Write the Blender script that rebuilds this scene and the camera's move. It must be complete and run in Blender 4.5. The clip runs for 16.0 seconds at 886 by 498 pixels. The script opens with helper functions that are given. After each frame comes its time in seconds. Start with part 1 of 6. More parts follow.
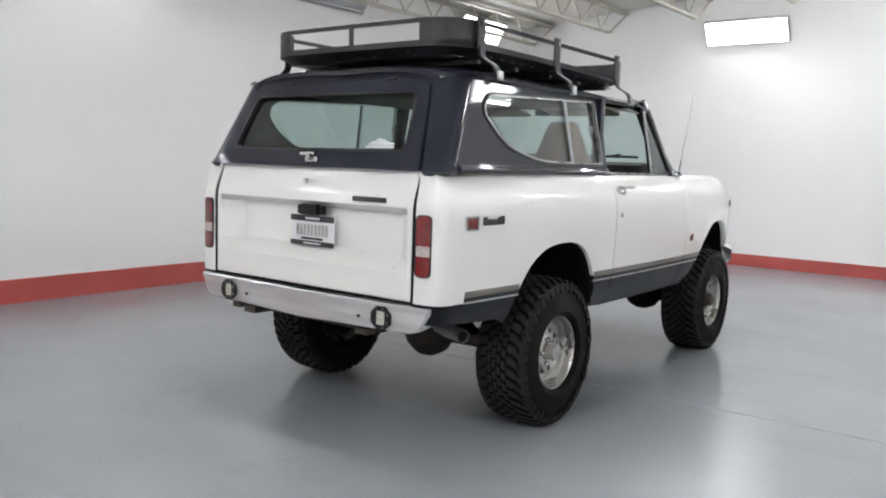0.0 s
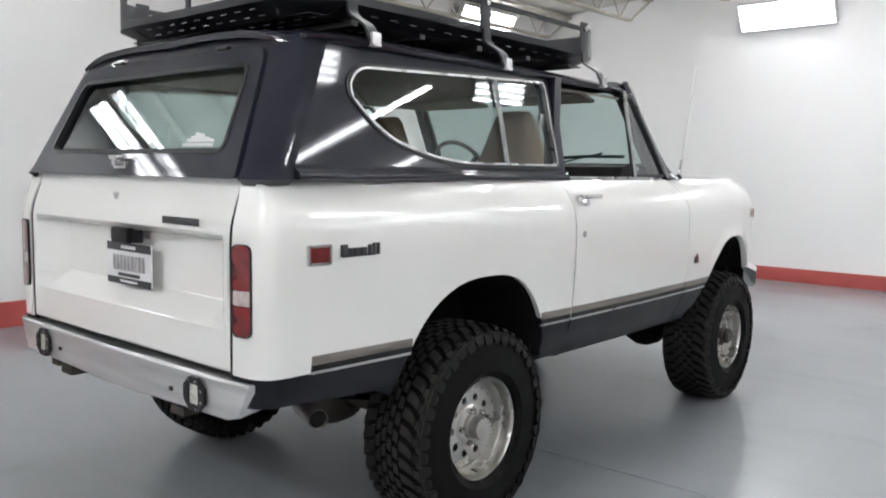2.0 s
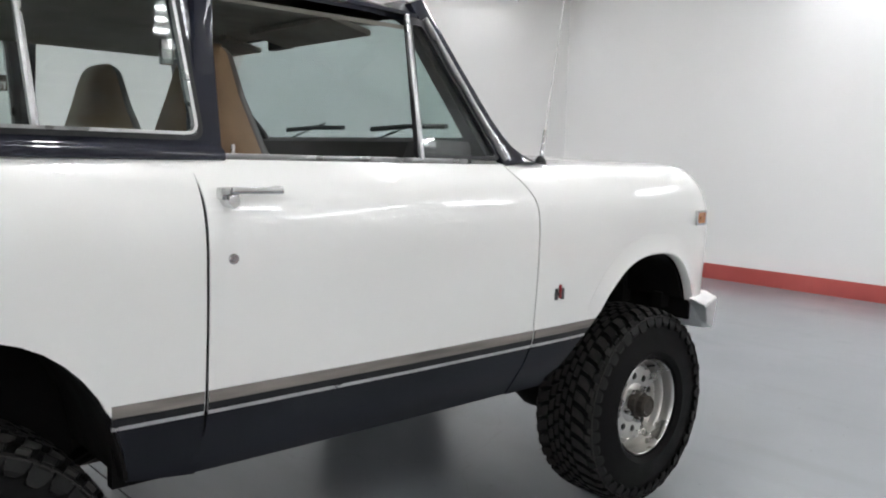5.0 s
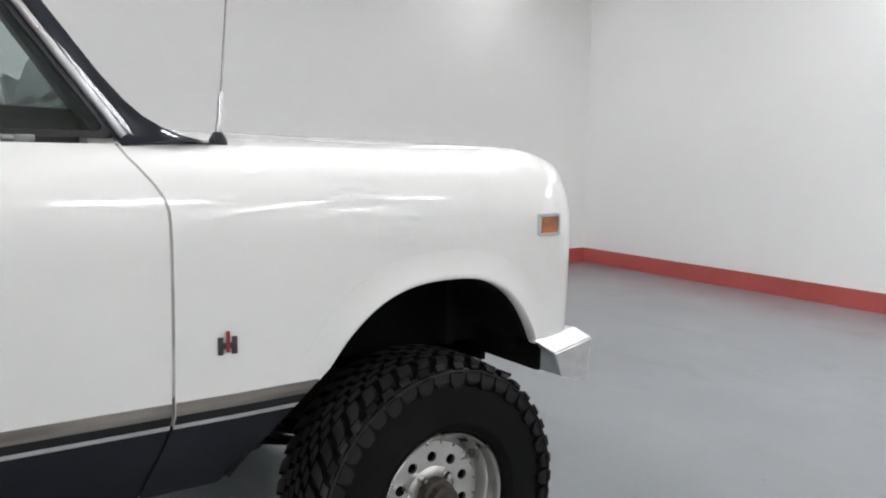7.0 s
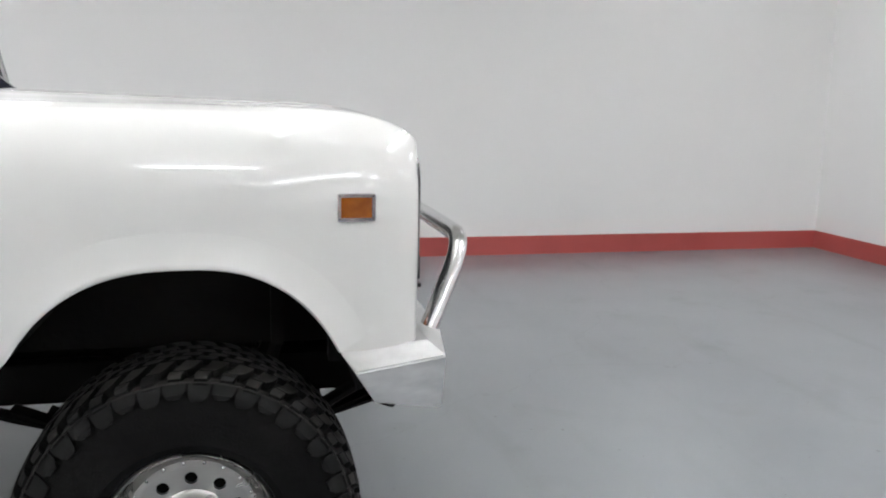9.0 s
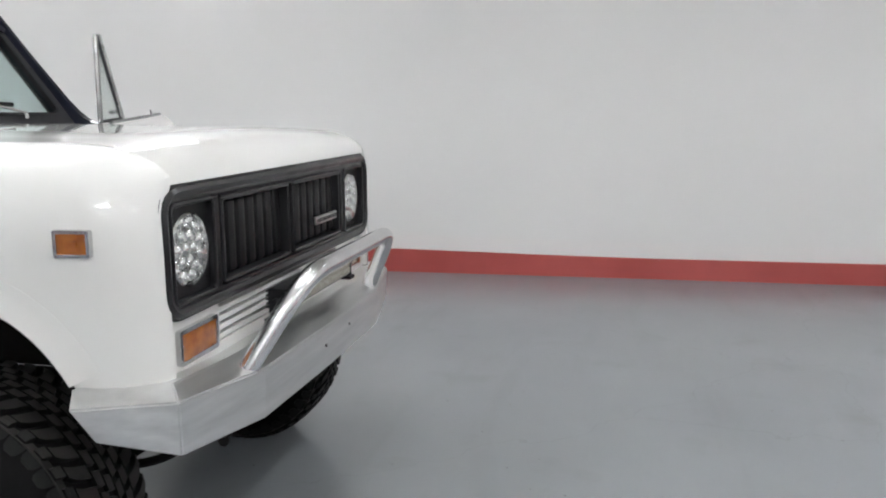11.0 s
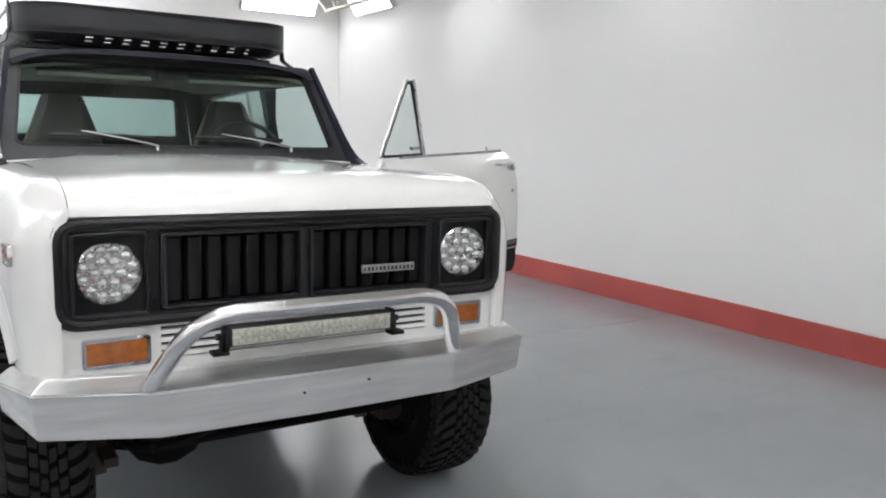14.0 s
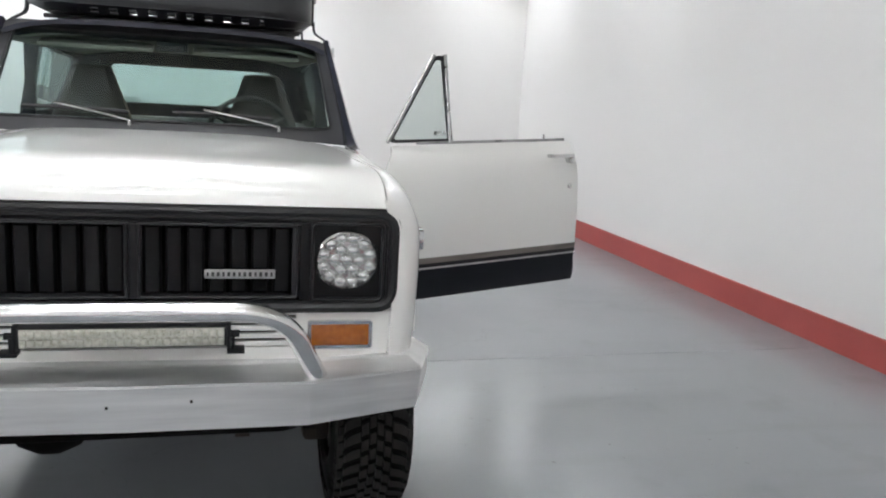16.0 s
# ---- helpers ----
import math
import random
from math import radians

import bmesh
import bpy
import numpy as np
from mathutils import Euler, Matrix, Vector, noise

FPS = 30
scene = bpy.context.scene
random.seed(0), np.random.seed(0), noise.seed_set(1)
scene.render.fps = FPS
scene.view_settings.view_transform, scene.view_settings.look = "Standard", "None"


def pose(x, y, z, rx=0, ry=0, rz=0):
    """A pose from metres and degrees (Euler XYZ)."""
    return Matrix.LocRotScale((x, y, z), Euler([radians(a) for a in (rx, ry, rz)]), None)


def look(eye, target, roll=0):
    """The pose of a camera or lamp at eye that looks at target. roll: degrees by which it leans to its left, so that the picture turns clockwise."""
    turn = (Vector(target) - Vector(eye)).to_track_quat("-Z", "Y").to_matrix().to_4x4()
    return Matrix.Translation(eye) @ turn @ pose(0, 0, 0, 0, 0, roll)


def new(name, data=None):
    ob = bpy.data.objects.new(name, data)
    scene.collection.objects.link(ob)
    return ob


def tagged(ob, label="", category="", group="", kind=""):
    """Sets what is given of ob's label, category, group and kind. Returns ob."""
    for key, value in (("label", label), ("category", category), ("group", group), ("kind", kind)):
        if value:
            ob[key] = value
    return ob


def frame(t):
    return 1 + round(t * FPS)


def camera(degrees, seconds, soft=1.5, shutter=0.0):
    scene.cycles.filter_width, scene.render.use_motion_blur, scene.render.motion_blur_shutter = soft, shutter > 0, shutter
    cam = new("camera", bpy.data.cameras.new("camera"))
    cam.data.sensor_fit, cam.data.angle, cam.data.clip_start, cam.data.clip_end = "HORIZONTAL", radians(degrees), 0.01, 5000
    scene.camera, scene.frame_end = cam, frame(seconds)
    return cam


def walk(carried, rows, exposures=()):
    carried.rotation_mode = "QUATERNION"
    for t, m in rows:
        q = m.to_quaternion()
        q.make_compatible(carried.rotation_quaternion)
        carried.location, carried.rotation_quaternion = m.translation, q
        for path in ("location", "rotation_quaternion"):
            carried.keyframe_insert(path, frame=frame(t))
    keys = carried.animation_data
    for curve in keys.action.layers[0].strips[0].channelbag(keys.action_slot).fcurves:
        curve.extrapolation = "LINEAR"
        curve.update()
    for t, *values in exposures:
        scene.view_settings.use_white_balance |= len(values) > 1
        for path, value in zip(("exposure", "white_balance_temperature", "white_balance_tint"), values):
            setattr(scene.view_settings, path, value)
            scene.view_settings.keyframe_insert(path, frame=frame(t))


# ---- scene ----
cam = camera(57.7, 16.0, 2.0)
PATH = [
    (0, (2.967, -3.666, 1.399), (1.751, -2.094, 1.176), 1.71),
    (0.5, (2.866, -3.342, 1.404), (1.651, -1.768, 1.190), 1.23),
    (1, (2.817, -3.016, 1.395), (1.585, -1.454, 1.193), 1.07),
    (1.5, (2.784, -2.672, 1.398), (1.510, -1.143, 1.196), 1.03),
    (2, (2.745, -2.314, 1.385), (1.428, -0.823, 1.181), 0.66),
    (2.5, (2.753, -1.951, 1.365), (1.386, -0.506, 1.157), 0.27),
    (3, (2.778, -1.579, 1.381), (1.359, -0.188, 1.153), 0.55),
    (5.5, (2.638, 0.155, 1.354), (1.112, 1.425, 1.118), 0.94),
    (6, (2.657, 0.538, 1.343), (1.087, 1.753, 1.107), 0.48),
    (6.5, (2.609, 0.920, 1.341), (1.006, 2.091, 1.095), 0.49),
    (7, (2.565, 1.270, 1.327), (0.924, 2.386, 1.078), 0.76),
    (7.5, (2.635, 1.590, 1.351), (0.917, 2.578, 1.076), 1.03),
    (8, (2.598, 1.905, 1.324), (0.817, 2.768, 1.036), 0.34),
    (8.5, (2.629, 2.238, 1.336), (0.775, 2.910, 1.006), 0.59),
    (9, (2.614, 2.614, 1.340), (0.693, 3.049, 0.990), 0.99),
    (9.5, (2.605, 2.939, 1.324), (0.652, 3.194, 0.978), 0.24),
    (10, (2.548, 3.280, 1.337), (0.581, 3.347, 0.985), -0.12),
    (12.5, (1.860, 4.935, 1.457), (0.265, 3.759, 1.190), -0.81),
    (13, (1.595, 5.146, 1.462), (0.155, 3.782, 1.203), -0.33),
    (13.5, (1.303, 5.309, 1.474), (0.053, 3.772, 1.199), 0.45),
    (14, (0.985, 5.425, 1.482), (-0.072, 3.750, 1.205), 1.45),
    (14.5, (0.644, 5.514, 1.501), (-0.238, 3.742, 1.216), 2.16),
    (15, (0.329, 5.560, 1.538), (-0.401, 3.725, 1.224), 2.74),
    (15.5, (-0.012, 5.497, 1.551), (-0.604, 3.616, 1.215), 2.80),
    (16, (-0.338, 5.402, 1.566), (-0.826, 3.496, 1.206), 3.34),
]
walk(cam, [(t, look(eye, aim, roll)) for t, eye, aim, roll in PATH])

LAMP, HUNG, STRIP = 15.0, 40.0, 116.0
DOOR_OPEN = -73.7
scene.view_settings.exposure = 0.0

# ---- light ----
world = bpy.data.worlds.new("world")
scene.world = world
world.use_nodes = True
world.node_tree.nodes["Background"].inputs[0].default_value = (0.9, 0.95, 1.0, 1)
world.node_tree.nodes["Background"].inputs[1].default_value = 0.05


# ---- materials ----
def principled(name, color, rough=0.5, metal=0.0, coat=0.0, coat_rough=0.05, spec=0.5):
    m = bpy.data.materials.new(name)
    m.use_nodes = True
    b = m.node_tree.nodes["Principled BSDF"]
    b.inputs["Base Color"].default_value = (*color, 1)
    b.inputs["Roughness"].default_value = rough
    b.inputs["Metallic"].default_value = metal
    b.inputs["Coat Weight"].default_value = coat
    b.inputs["Coat Roughness"].default_value = coat_rough
    b.inputs["Specular IOR Level"].default_value = spec
    b.inputs["Coat IOR"].default_value = 1.45
    return m


def vary(m, color_a, color_b, scale, rough=None, bump=0.0, bump_scale=60.0, stretch=(1, 1, 1), detail=6.0):
    """Two scales of noise on colour, roughness and relief, in metres of the object."""
    t, n = m.node_tree, m.node_tree.nodes
    b = n["Principled BSDF"]
    co = n.new("ShaderNodeTexCoord")
    mp = n.new("ShaderNodeMapping")
    mp.inputs["Scale"].default_value = stretch
    t.links.new(co.outputs["Object"], mp.inputs["Vector"])
    big = n.new("ShaderNodeTexNoise")
    big.inputs["Scale"].default_value = scale
    big.inputs["Detail"].default_value = detail
    t.links.new(mp.outputs["Vector"], big.inputs["Vector"])
    ramp = n.new("ShaderNodeValToRGB")
    ramp.color_ramp.elements[0].position, ramp.color_ramp.elements[1].position = 0.32, 0.68
    ramp.color_ramp.elements[0].color = (*color_a, 1)
    ramp.color_ramp.elements[1].color = (*color_b, 1)
    t.links.new(big.outputs["Fac"], ramp.inputs["Fac"])
    t.links.new(ramp.outputs["Color"], b.inputs["Base Color"])
    if rough:
        mr = n.new("ShaderNodeMapRange")
        mr.inputs["From Min"].default_value, mr.inputs["From Max"].default_value = 0.3, 0.7
        mr.inputs["To Min"].default_value, mr.inputs["To Max"].default_value = rough
        t.links.new(big.outputs["Fac"], mr.inputs["Value"])
        t.links.new(mr.outputs["Result"], b.inputs["Roughness"])
    if bump:
        fine = n.new("ShaderNodeTexNoise")
        fine.inputs["Scale"].default_value = bump_scale
        fine.inputs["Detail"].default_value = 3.0
        t.links.new(mp.outputs["Vector"], fine.inputs["Vector"])
        bp = n.new("ShaderNodeBump")
        bp.inputs["Strength"].default_value = bump
        bp.inputs["Distance"].default_value = 0.002
        t.links.new(fine.outputs["Fac"], bp.inputs["Height"])
        t.links.new(bp.outputs["Normal"], b.inputs["Normal"])
    return m


def glass(name, tint, gloss_rough=0.0):
    m = bpy.data.materials.new(name)
    m.use_nodes = True
    t, n = m.node_tree, m.node_tree.nodes
    n.remove(n["Principled BSDF"])
    tr = n.new("ShaderNodeBsdfTransparent")
    tr.inputs["Color"].default_value = (*tint, 1)
    gl = n.new("ShaderNodeBsdfGlossy")
    gl.inputs["Roughness"].default_value = gloss_rough
    lw = n.new("ShaderNodeLayerWeight")
    lw.inputs["Blend"].default_value = 0.5
    pw = n.new("ShaderNodeMath")
    pw.operation = "POWER"
    pw.inputs[1].default_value = 4.0
    fr = n.new("ShaderNodeMapRange")
    fr.inputs["To Min"].default_value, fr.inputs["To Max"].default_value = 0.045, 1.0
    t.links.new(lw.outputs["Facing"], pw.inputs[0])
    t.links.new(pw.outputs[0], fr.inputs["Value"])
    mx = n.new("ShaderNodeMixShader")
    t.links.new(fr.outputs[0], mx.inputs[0])
    t.links.new(tr.outputs[0], mx.inputs[1])
    t.links.new(gl.outputs[0], mx.inputs[2])
    t.links.new(mx.outputs[0], n["Material Output"].inputs["Surface"])
    return m


def lit(name, color, strength):
    m = bpy.data.materials.new(name)
    m.use_nodes = True
    b = m.node_tree.nodes["Principled BSDF"]
    b.inputs["Base Color"].default_value = (0.9, 0.9, 0.9, 1)
    b.inputs["Emission Color"].default_value = (*color, 1)
    b.inputs["Emission Strength"].default_value = strength
    return m


M_WHITE = vary(principled("cream_white_paint", (0.80, 0.79, 0.74), 0.32, 0, 1.0, 0.03), (0.79, 0.785, 0.755), (0.82, 0.81, 0.78), 1.6, (0.28, 0.36))
M_BLACK = vary(principled("gloss_black_paint", (0.014, 0.015, 0.022), 0.4, 0, 0.22, 0.08, 0.14), (0.0062, 0.0066, 0.0098), (0.0098, 0.0104, 0.0148), 2.5, (0.34, 0.5))
M_TOP = vary(principled("oxidised_black_paint", (0.014, 0.015, 0.022), 0.4, 0, 0.95, 0.05, 0.07), (0.009, 0.010, 0.017), (0.017, 0.018, 0.030), 2.2, (0.34, 0.5), 0.02, 8)
M_SATIN = vary(principled("satin_black", (0.012, 0.012, 0.013), 0.42, 0, 0, 0, 0.35), (0.014, 0.014, 0.0155), (0.024, 0.024, 0.026), 5, (0.34, 0.48), 0.15, 250)
M_GRILLE = vary(principled("black_plastic", (0.007, 0.007, 0.008), 0.45, 0, 0, 0, 0.35), (0.005, 0.005, 0.006), (0.010, 0.010, 0.011), 12, (0.38, 0.55))
M_RUBBER = vary(principled("tyre_rubber", (0.01, 0.01, 0.01), 0.6, 0, 0, 0, 0.08), (0.004, 0.004, 0.004), (0.0075, 0.0073, 0.007), 9, (0.5, 0.7), 0.3, 180)
M_TREAD = vary(principled("tread_rubber", (0.03, 0.03, 0.029), 0.8, 0, 0, 0, 0.2), (0.013, 0.013, 0.0122), (0.032, 0.0305, 0.0275), 9, (0.6, 0.85), 0.3, 160)
M_ALU = vary(principled("brushed_aluminium", (0.74, 0.74, 0.735), 0.34, 1.0), (0.68, 0.68, 0.675), (0.84, 0.84, 0.835), 5, (0.29, 0.45), 0.06, 90, (0.5, 2.5, 7))
M_RIM = vary(principled("polished_alloy", (0.50, 0.485, 0.455), 0.3, 1.0), (0.46, 0.448, 0.425), (0.53, 0.518, 0.494), 9, (0.25, 0.32), 0.03, 140)
M_TUBE = vary(principled("polished_tube", (0.74, 0.74, 0.75), 0.2, 1.0), (0.68, 0.68, 0.69), (0.80, 0.80, 0.80), 10, (0.14, 0.28))
M_CHROME = vary(principled("chrome", (0.60, 0.60, 0.60), 0.12, 1.0), (0.50, 0.50, 0.49), (0.66, 0.66, 0.66), 15, (0.08, 0.2))
M_TRIM = vary(principled("weathered_trim_strip", (0.20, 0.18, 0.16), 0.4), (0.105, 0.092, 0.08), (0.225, 0.20, 0.178), 9, (0.3, 0.5), 0, 0, (1, 0.4, 4))
# undercoat; the same near-black stands in for shade in gaps and hollows
M_UNDER = vary(principled("undercoat_and_shade_black", (0.006, 0.006, 0.005), 0.85, 0, 0, 0, 0.15), (0.004, 0.004, 0.004), (0.010, 0.009, 0.008), 8, (0.7, 0.95), 0.5, 60)
M_RUSTY = vary(principled("grimy_steel", (0.04, 0.034, 0.028), 0.6, 0.3), (0.022, 0.019, 0.017), (0.070, 0.056, 0.044), 18, (0.45, 0.75), 0.4, 90)
M_PIPE = vary(principled("aluminised_pipe", (0.40, 0.38, 0.35), 0.42, 0.7), (0.17, 0.155, 0.14), (0.34, 0.32, 0.295), 14, (0.34, 0.55), 0.1, 90)
M_SHOCK = vary(principled("cream_shock_paint", (0.50, 0.45, 0.34), 0.45), (0.42, 0.37, 0.27), (0.56, 0.51, 0.40), 16, (0.35, 0.6))
M_TAN = vary(principled("tan_vinyl", (0.26, 0.16, 0.08), 0.55, 0, 0, 0, 0.3), (0.145, 0.092, 0.050), (0.20, 0.128, 0.070), 6, (0.48, 0.62), 0.25, 140)
M_SEATBACK = vary(principled("dark_brown_vinyl", (0.03, 0.022, 0.016), 0.55), (0.022, 0.016, 0.012), (0.042, 0.031, 0.022), 8, (0.45, 0.62), 0.2, 140)
M_DASH = vary(principled("dash_vinyl", (0.018, 0.017, 0.016), 0.55), (0.020, 0.019, 0.018), (0.034, 0.032, 0.030), 8, (0.45, 0.65), 0.2, 160)
M_LINER = vary(principled("headliner_cloth", (0.28, 0.26, 0.22), 0.9), (0.24, 0.225, 0.19), (0.32, 0.30, 0.255), 9, None, 0.15, 90)
M_FRAME = vary(principled("dull_black_frame", (0.02, 0.02, 0.022), 0.42, 0, 0, 0, 0.4), (0.015, 0.015, 0.017), (0.027, 0.027, 0.030), 6, (0.34, 0.5), 0.1, 120)
M_RED = vary(principled("red_lens", (0.22, 0.008, 0.008), 0.2, 0, 1.0), (0.11, 0.004, 0.005), (0.19, 0.008, 0.010), 30)
M_CLEAR = vary(principled("clear_ribbed_lens", (0.50, 0.44, 0.42), 0.25, 0, 1.0), (0.42, 0.36, 0.34), (0.56, 0.50, 0.48), 60)
M_RIB = vary(principled("grille_rib_plastic", (0.004, 0.004, 0.0045), 0.4, 0, 0.1, 0.2, 0.2), (0.0025, 0.0025, 0.003), (0.0045, 0.0045, 0.005), 14, (0.32, 0.48))
M_AMBER = vary(principled("amber_lens", (0.38, 0.10, 0.008), 0.2, 0, 1.0), (0.27, 0.066, 0.004), (0.38, 0.108, 0.009), 45)
M_LED = vary(principled("led_reflector", (0.80, 0.80, 0.78), 0.12, 0.25, 1.0), (0.52, 0.52, 0.43), (0.78, 0.78, 0.68), 70)
M_GLOSS = vary(principled("gloss_black_rim", (0.012, 0.012, 0.013), 0.3, 0, 0.55, 0.12, 0.25), (0.006, 0.006, 0.007), (0.010, 0.010, 0.011), 14, (0.28, 0.42))
M_BULB = vary(principled("clear_lamp_lens", (0.74, 0.745, 0.74), 0.1, 0.85, 1.0), (0.50, 0.50, 0.49), (0.86, 0.86, 0.85), 110, (0.10, 0.24))
M_CLEARGLASS = glass("headlight_clear", (0.97, 0.975, 0.975))
M_LUG = vary(principled("scuffed_rubber", (0.016, 0.016, 0.0155), 0.65, 0, 0, 0, 0.2), (0.0055, 0.0055, 0.0053), (0.0115, 0.0112, 0.0106), 12, (0.5, 0.75), 0.3, 170)
M_MOULD = vary(principled("dulled_chrome", (0.34, 0.34, 0.34), 0.3, 1.0), (0.26, 0.26, 0.255), (0.40, 0.40, 0.395), 14, (0.24, 0.4))
M_DULL = vary(principled("dull_moulding", (0.34, 0.33, 0.32), 0.4, 0.8), (0.44, 0.43, 0.42), (0.60, 0.59, 0.58), 12, (0.26, 0.42))
M_GLASS = glass("tinted_glass", (0.78, 0.86, 0.85))
M_PANE = glass("clear_glass", (0.88, 0.92, 0.91))
M_BADGE = vary(principled("badge_metal", (0.45, 0.45, 0.45), 0.3, 0.9), (0.38, 0.38, 0.38), (0.52, 0.52, 0.52), 40)
M_DARKBADGE = principled("dark_badge", (0.03, 0.03, 0.032), 0.35)
M_REDBADGE = principled("red_enamel", (0.24, 0.012, 0.012), 0.3)
M_PLATE = principled("white_plate", (0.75, 0.75, 0.76), 0.4)
M_FLOOR = vary(principled("grey_epoxy_floor", (0.26, 0.275, 0.285), 0.2), (0.232, 0.246, 0.262), (0.276, 0.290, 0.306), 0.45, (0.185, 0.275), 0.08, 16, (1, 1, 1), 7.0)


def weather(m):
    """Faint scuffs, mop streaks and hairline cracks over a floor."""
    t, n = m.node_tree, m.node_tree.nodes
    b = n["Principled BSDF"]
    co = n.new("ShaderNodeTexCoord")
    under = b.inputs["Base Color"].links[0].from_socket

    def layer(vec, scale, detail, lo, hi, dark, under):
        no = n.new("ShaderNodeTexNoise")
        no.inputs["Scale"].default_value, no.inputs["Detail"].default_value = scale, detail
        t.links.new(vec, no.inputs["Vector"])
        mr = n.new("ShaderNodeMapRange")
        mr.inputs["From Min"].default_value, mr.inputs["From Max"].default_value = lo, hi
        t.links.new(no.outputs["Fac"], mr.inputs["Value"])
        mx = n.new("ShaderNodeMix")
        mx.data_type, mx.blend_type = "RGBA", "MULTIPLY"
        mx.inputs[7].default_value = (*dark, 1)
        t.links.new(mr.outputs["Result"], mx.inputs[0])
        t.links.new(under, mx.inputs[6])
        return mx.outputs[2]

    mp = n.new("ShaderNodeMapping")
    mp.inputs["Scale"].default_value = (0.5, 3.0, 1.0)
    mp.inputs["Rotation"].default_value = (0, 0, 1.45)
    t.links.new(co.outputs["Object"], mp.inputs["Vector"])
    c = layer(mp.outputs["Vector"], 1.4, 8.0, 0.56, 0.74, (0.945, 0.945, 0.94), under)
    c = layer(co.outputs["Object"], 2.6, 10.0, 0.60, 0.72, (0.94, 0.94, 0.935), c)
    c = layer(co.outputs["Object"], 26.0, 3.0, 0.715, 0.76, (0.74, 0.74, 0.73), c)
    # hairline cracks
    wob = n.new("ShaderNodeTexNoise")
    wob.inputs["Scale"].default_value, wob.inputs["Detail"].default_value = 2.2, 6.0
    t.links.new(co.outputs["Object"], wob.inputs["Vector"])
    ad = n.new("ShaderNodeVectorMath")
    ad.operation = "MULTIPLY_ADD"
    ad.inputs[1].default_value = (0.5, 0.5, 0.5)
    t.links.new(wob.outputs["Color"], ad.inputs[0])
    t.links.new(co.outputs["Object"], ad.inputs[2])
    vo = n.new("ShaderNodeTexVoronoi")
    vo.feature = "DISTANCE_TO_EDGE"
    vo.inputs["Scale"].default_value = 0.30
    t.links.new(ad.outputs["Vector"], vo.inputs["Vector"])
    mr = n.new("ShaderNodeMapRange")
    mr.inputs["From Min"].default_value, mr.inputs["From Max"].default_value = 0.0004, 0.0011
    mr.inputs["To Min"].default_value, mr.inputs["To Max"].default_value = 0.16, 0.0
    t.links.new(vo.outputs["Distance"], mr.inputs["Value"])
    mx = n.new("ShaderNodeMix")
    mx.data_type, mx.blend_type = "RGBA", "MULTIPLY"
    mx.inputs[7].default_value = (0.55, 0.55, 0.54, 1)
    t.links.new(mr.outputs["Result"], mx.inputs[0])
    t.links.new(c, mx.inputs[6])
    t.links.new(mx.outputs[2], b.inputs["Base Color"])
    return m


weather(M_FLOOR)
M_WALL = vary(principled("white_wall_paint", (0.80, 0.79, 0.77), 0.6), (0.825, 0.815, 0.80), (0.85, 0.84, 0.825), 0.5, (0.5, 0.7), 0.2, 40)
M_REDWALL = vary(principled("red_band_paint", (0.42, 0.075, 0.065), 0.4), (0.37, 0.065, 0.057), (0.46, 0.09, 0.08), 1.3, (0.32, 0.5), 0.2, 40)
M_CEIL = vary(principled("ceiling_deck", (0.62, 0.60, 0.55), 0.7), (0.58, 0.56, 0.51), (0.68, 0.66, 0.61), 0.8)
M_STEEL = vary(principled("painted_joist", (0.45, 0.42, 0.35), 0.5), (0.36, 0.33, 0.27), (0.52, 0.49, 0.42), 3)
M_HOUSING = principled("lamp_housing", (0.58, 0.58, 0.58), 0.4)
M_TUBELIT = lit("fluorescent_tube", (0.96, 0.985, 1.03), LAMP)
M_HUNGLIT = lit("hung_lamp_tube", (0.96, 0.985, 1.03), HUNG)
M_UNSEENSTRIP = lit("unseen_strip_tube", (0.96, 0.985, 1.03), STRIP)
M_TUBEOFF = principled("dead_tube", (0.62, 0.63, 0.64), 0.3)
M_SEAMFILL = vary(principled("pale_seam_fill", (0.36, 0.345, 0.32), 0.7), (0.28, 0.265, 0.245), (0.44, 0.425, 0.40), 14)
M_JOINT = principled("floor_joint", (0.05, 0.052, 0.055), 0.8)


# ---- mesh helpers ----
def finish(bm, name, mats, parent=None, label="", angle=35, clean=True):
    if clean:
        bmesh.ops.remove_doubles(bm, verts=bm.verts, dist=1e-5)
    me = bpy.data.meshes.new(name)
    bm.to_mesh(me)
    bm.free()
    for m in mats if isinstance(mats, (list, tuple)) else [mats]:
        me.materials.append(m)
    me.polygons.foreach_set("use_smooth", [True] * len(me.polygons))
    me.set_sharp_from_angle(angle=radians(angle))
    ob = new(name, me)
    if parent:
        ob.parent = parent
    if label:
        tagged(ob, label)
    return ob


def part(name, bm, mats, parent, label="", angle=35):
    return finish(bm, name, mats, parent, label, angle)


def mirrored(bm):
    for v in bm.verts:
        v.co.x = -v.co.x
    bmesh.ops.reverse_faces(bm, faces=bm.faces)
    return bm


def both(name, build, mats, parent, label="", angle=35):
    """The right-hand part and its mirror image on the left."""
    return part(name, build(), mats, parent, label, angle), part(name, mirrored(build()), mats, parent, label, angle)


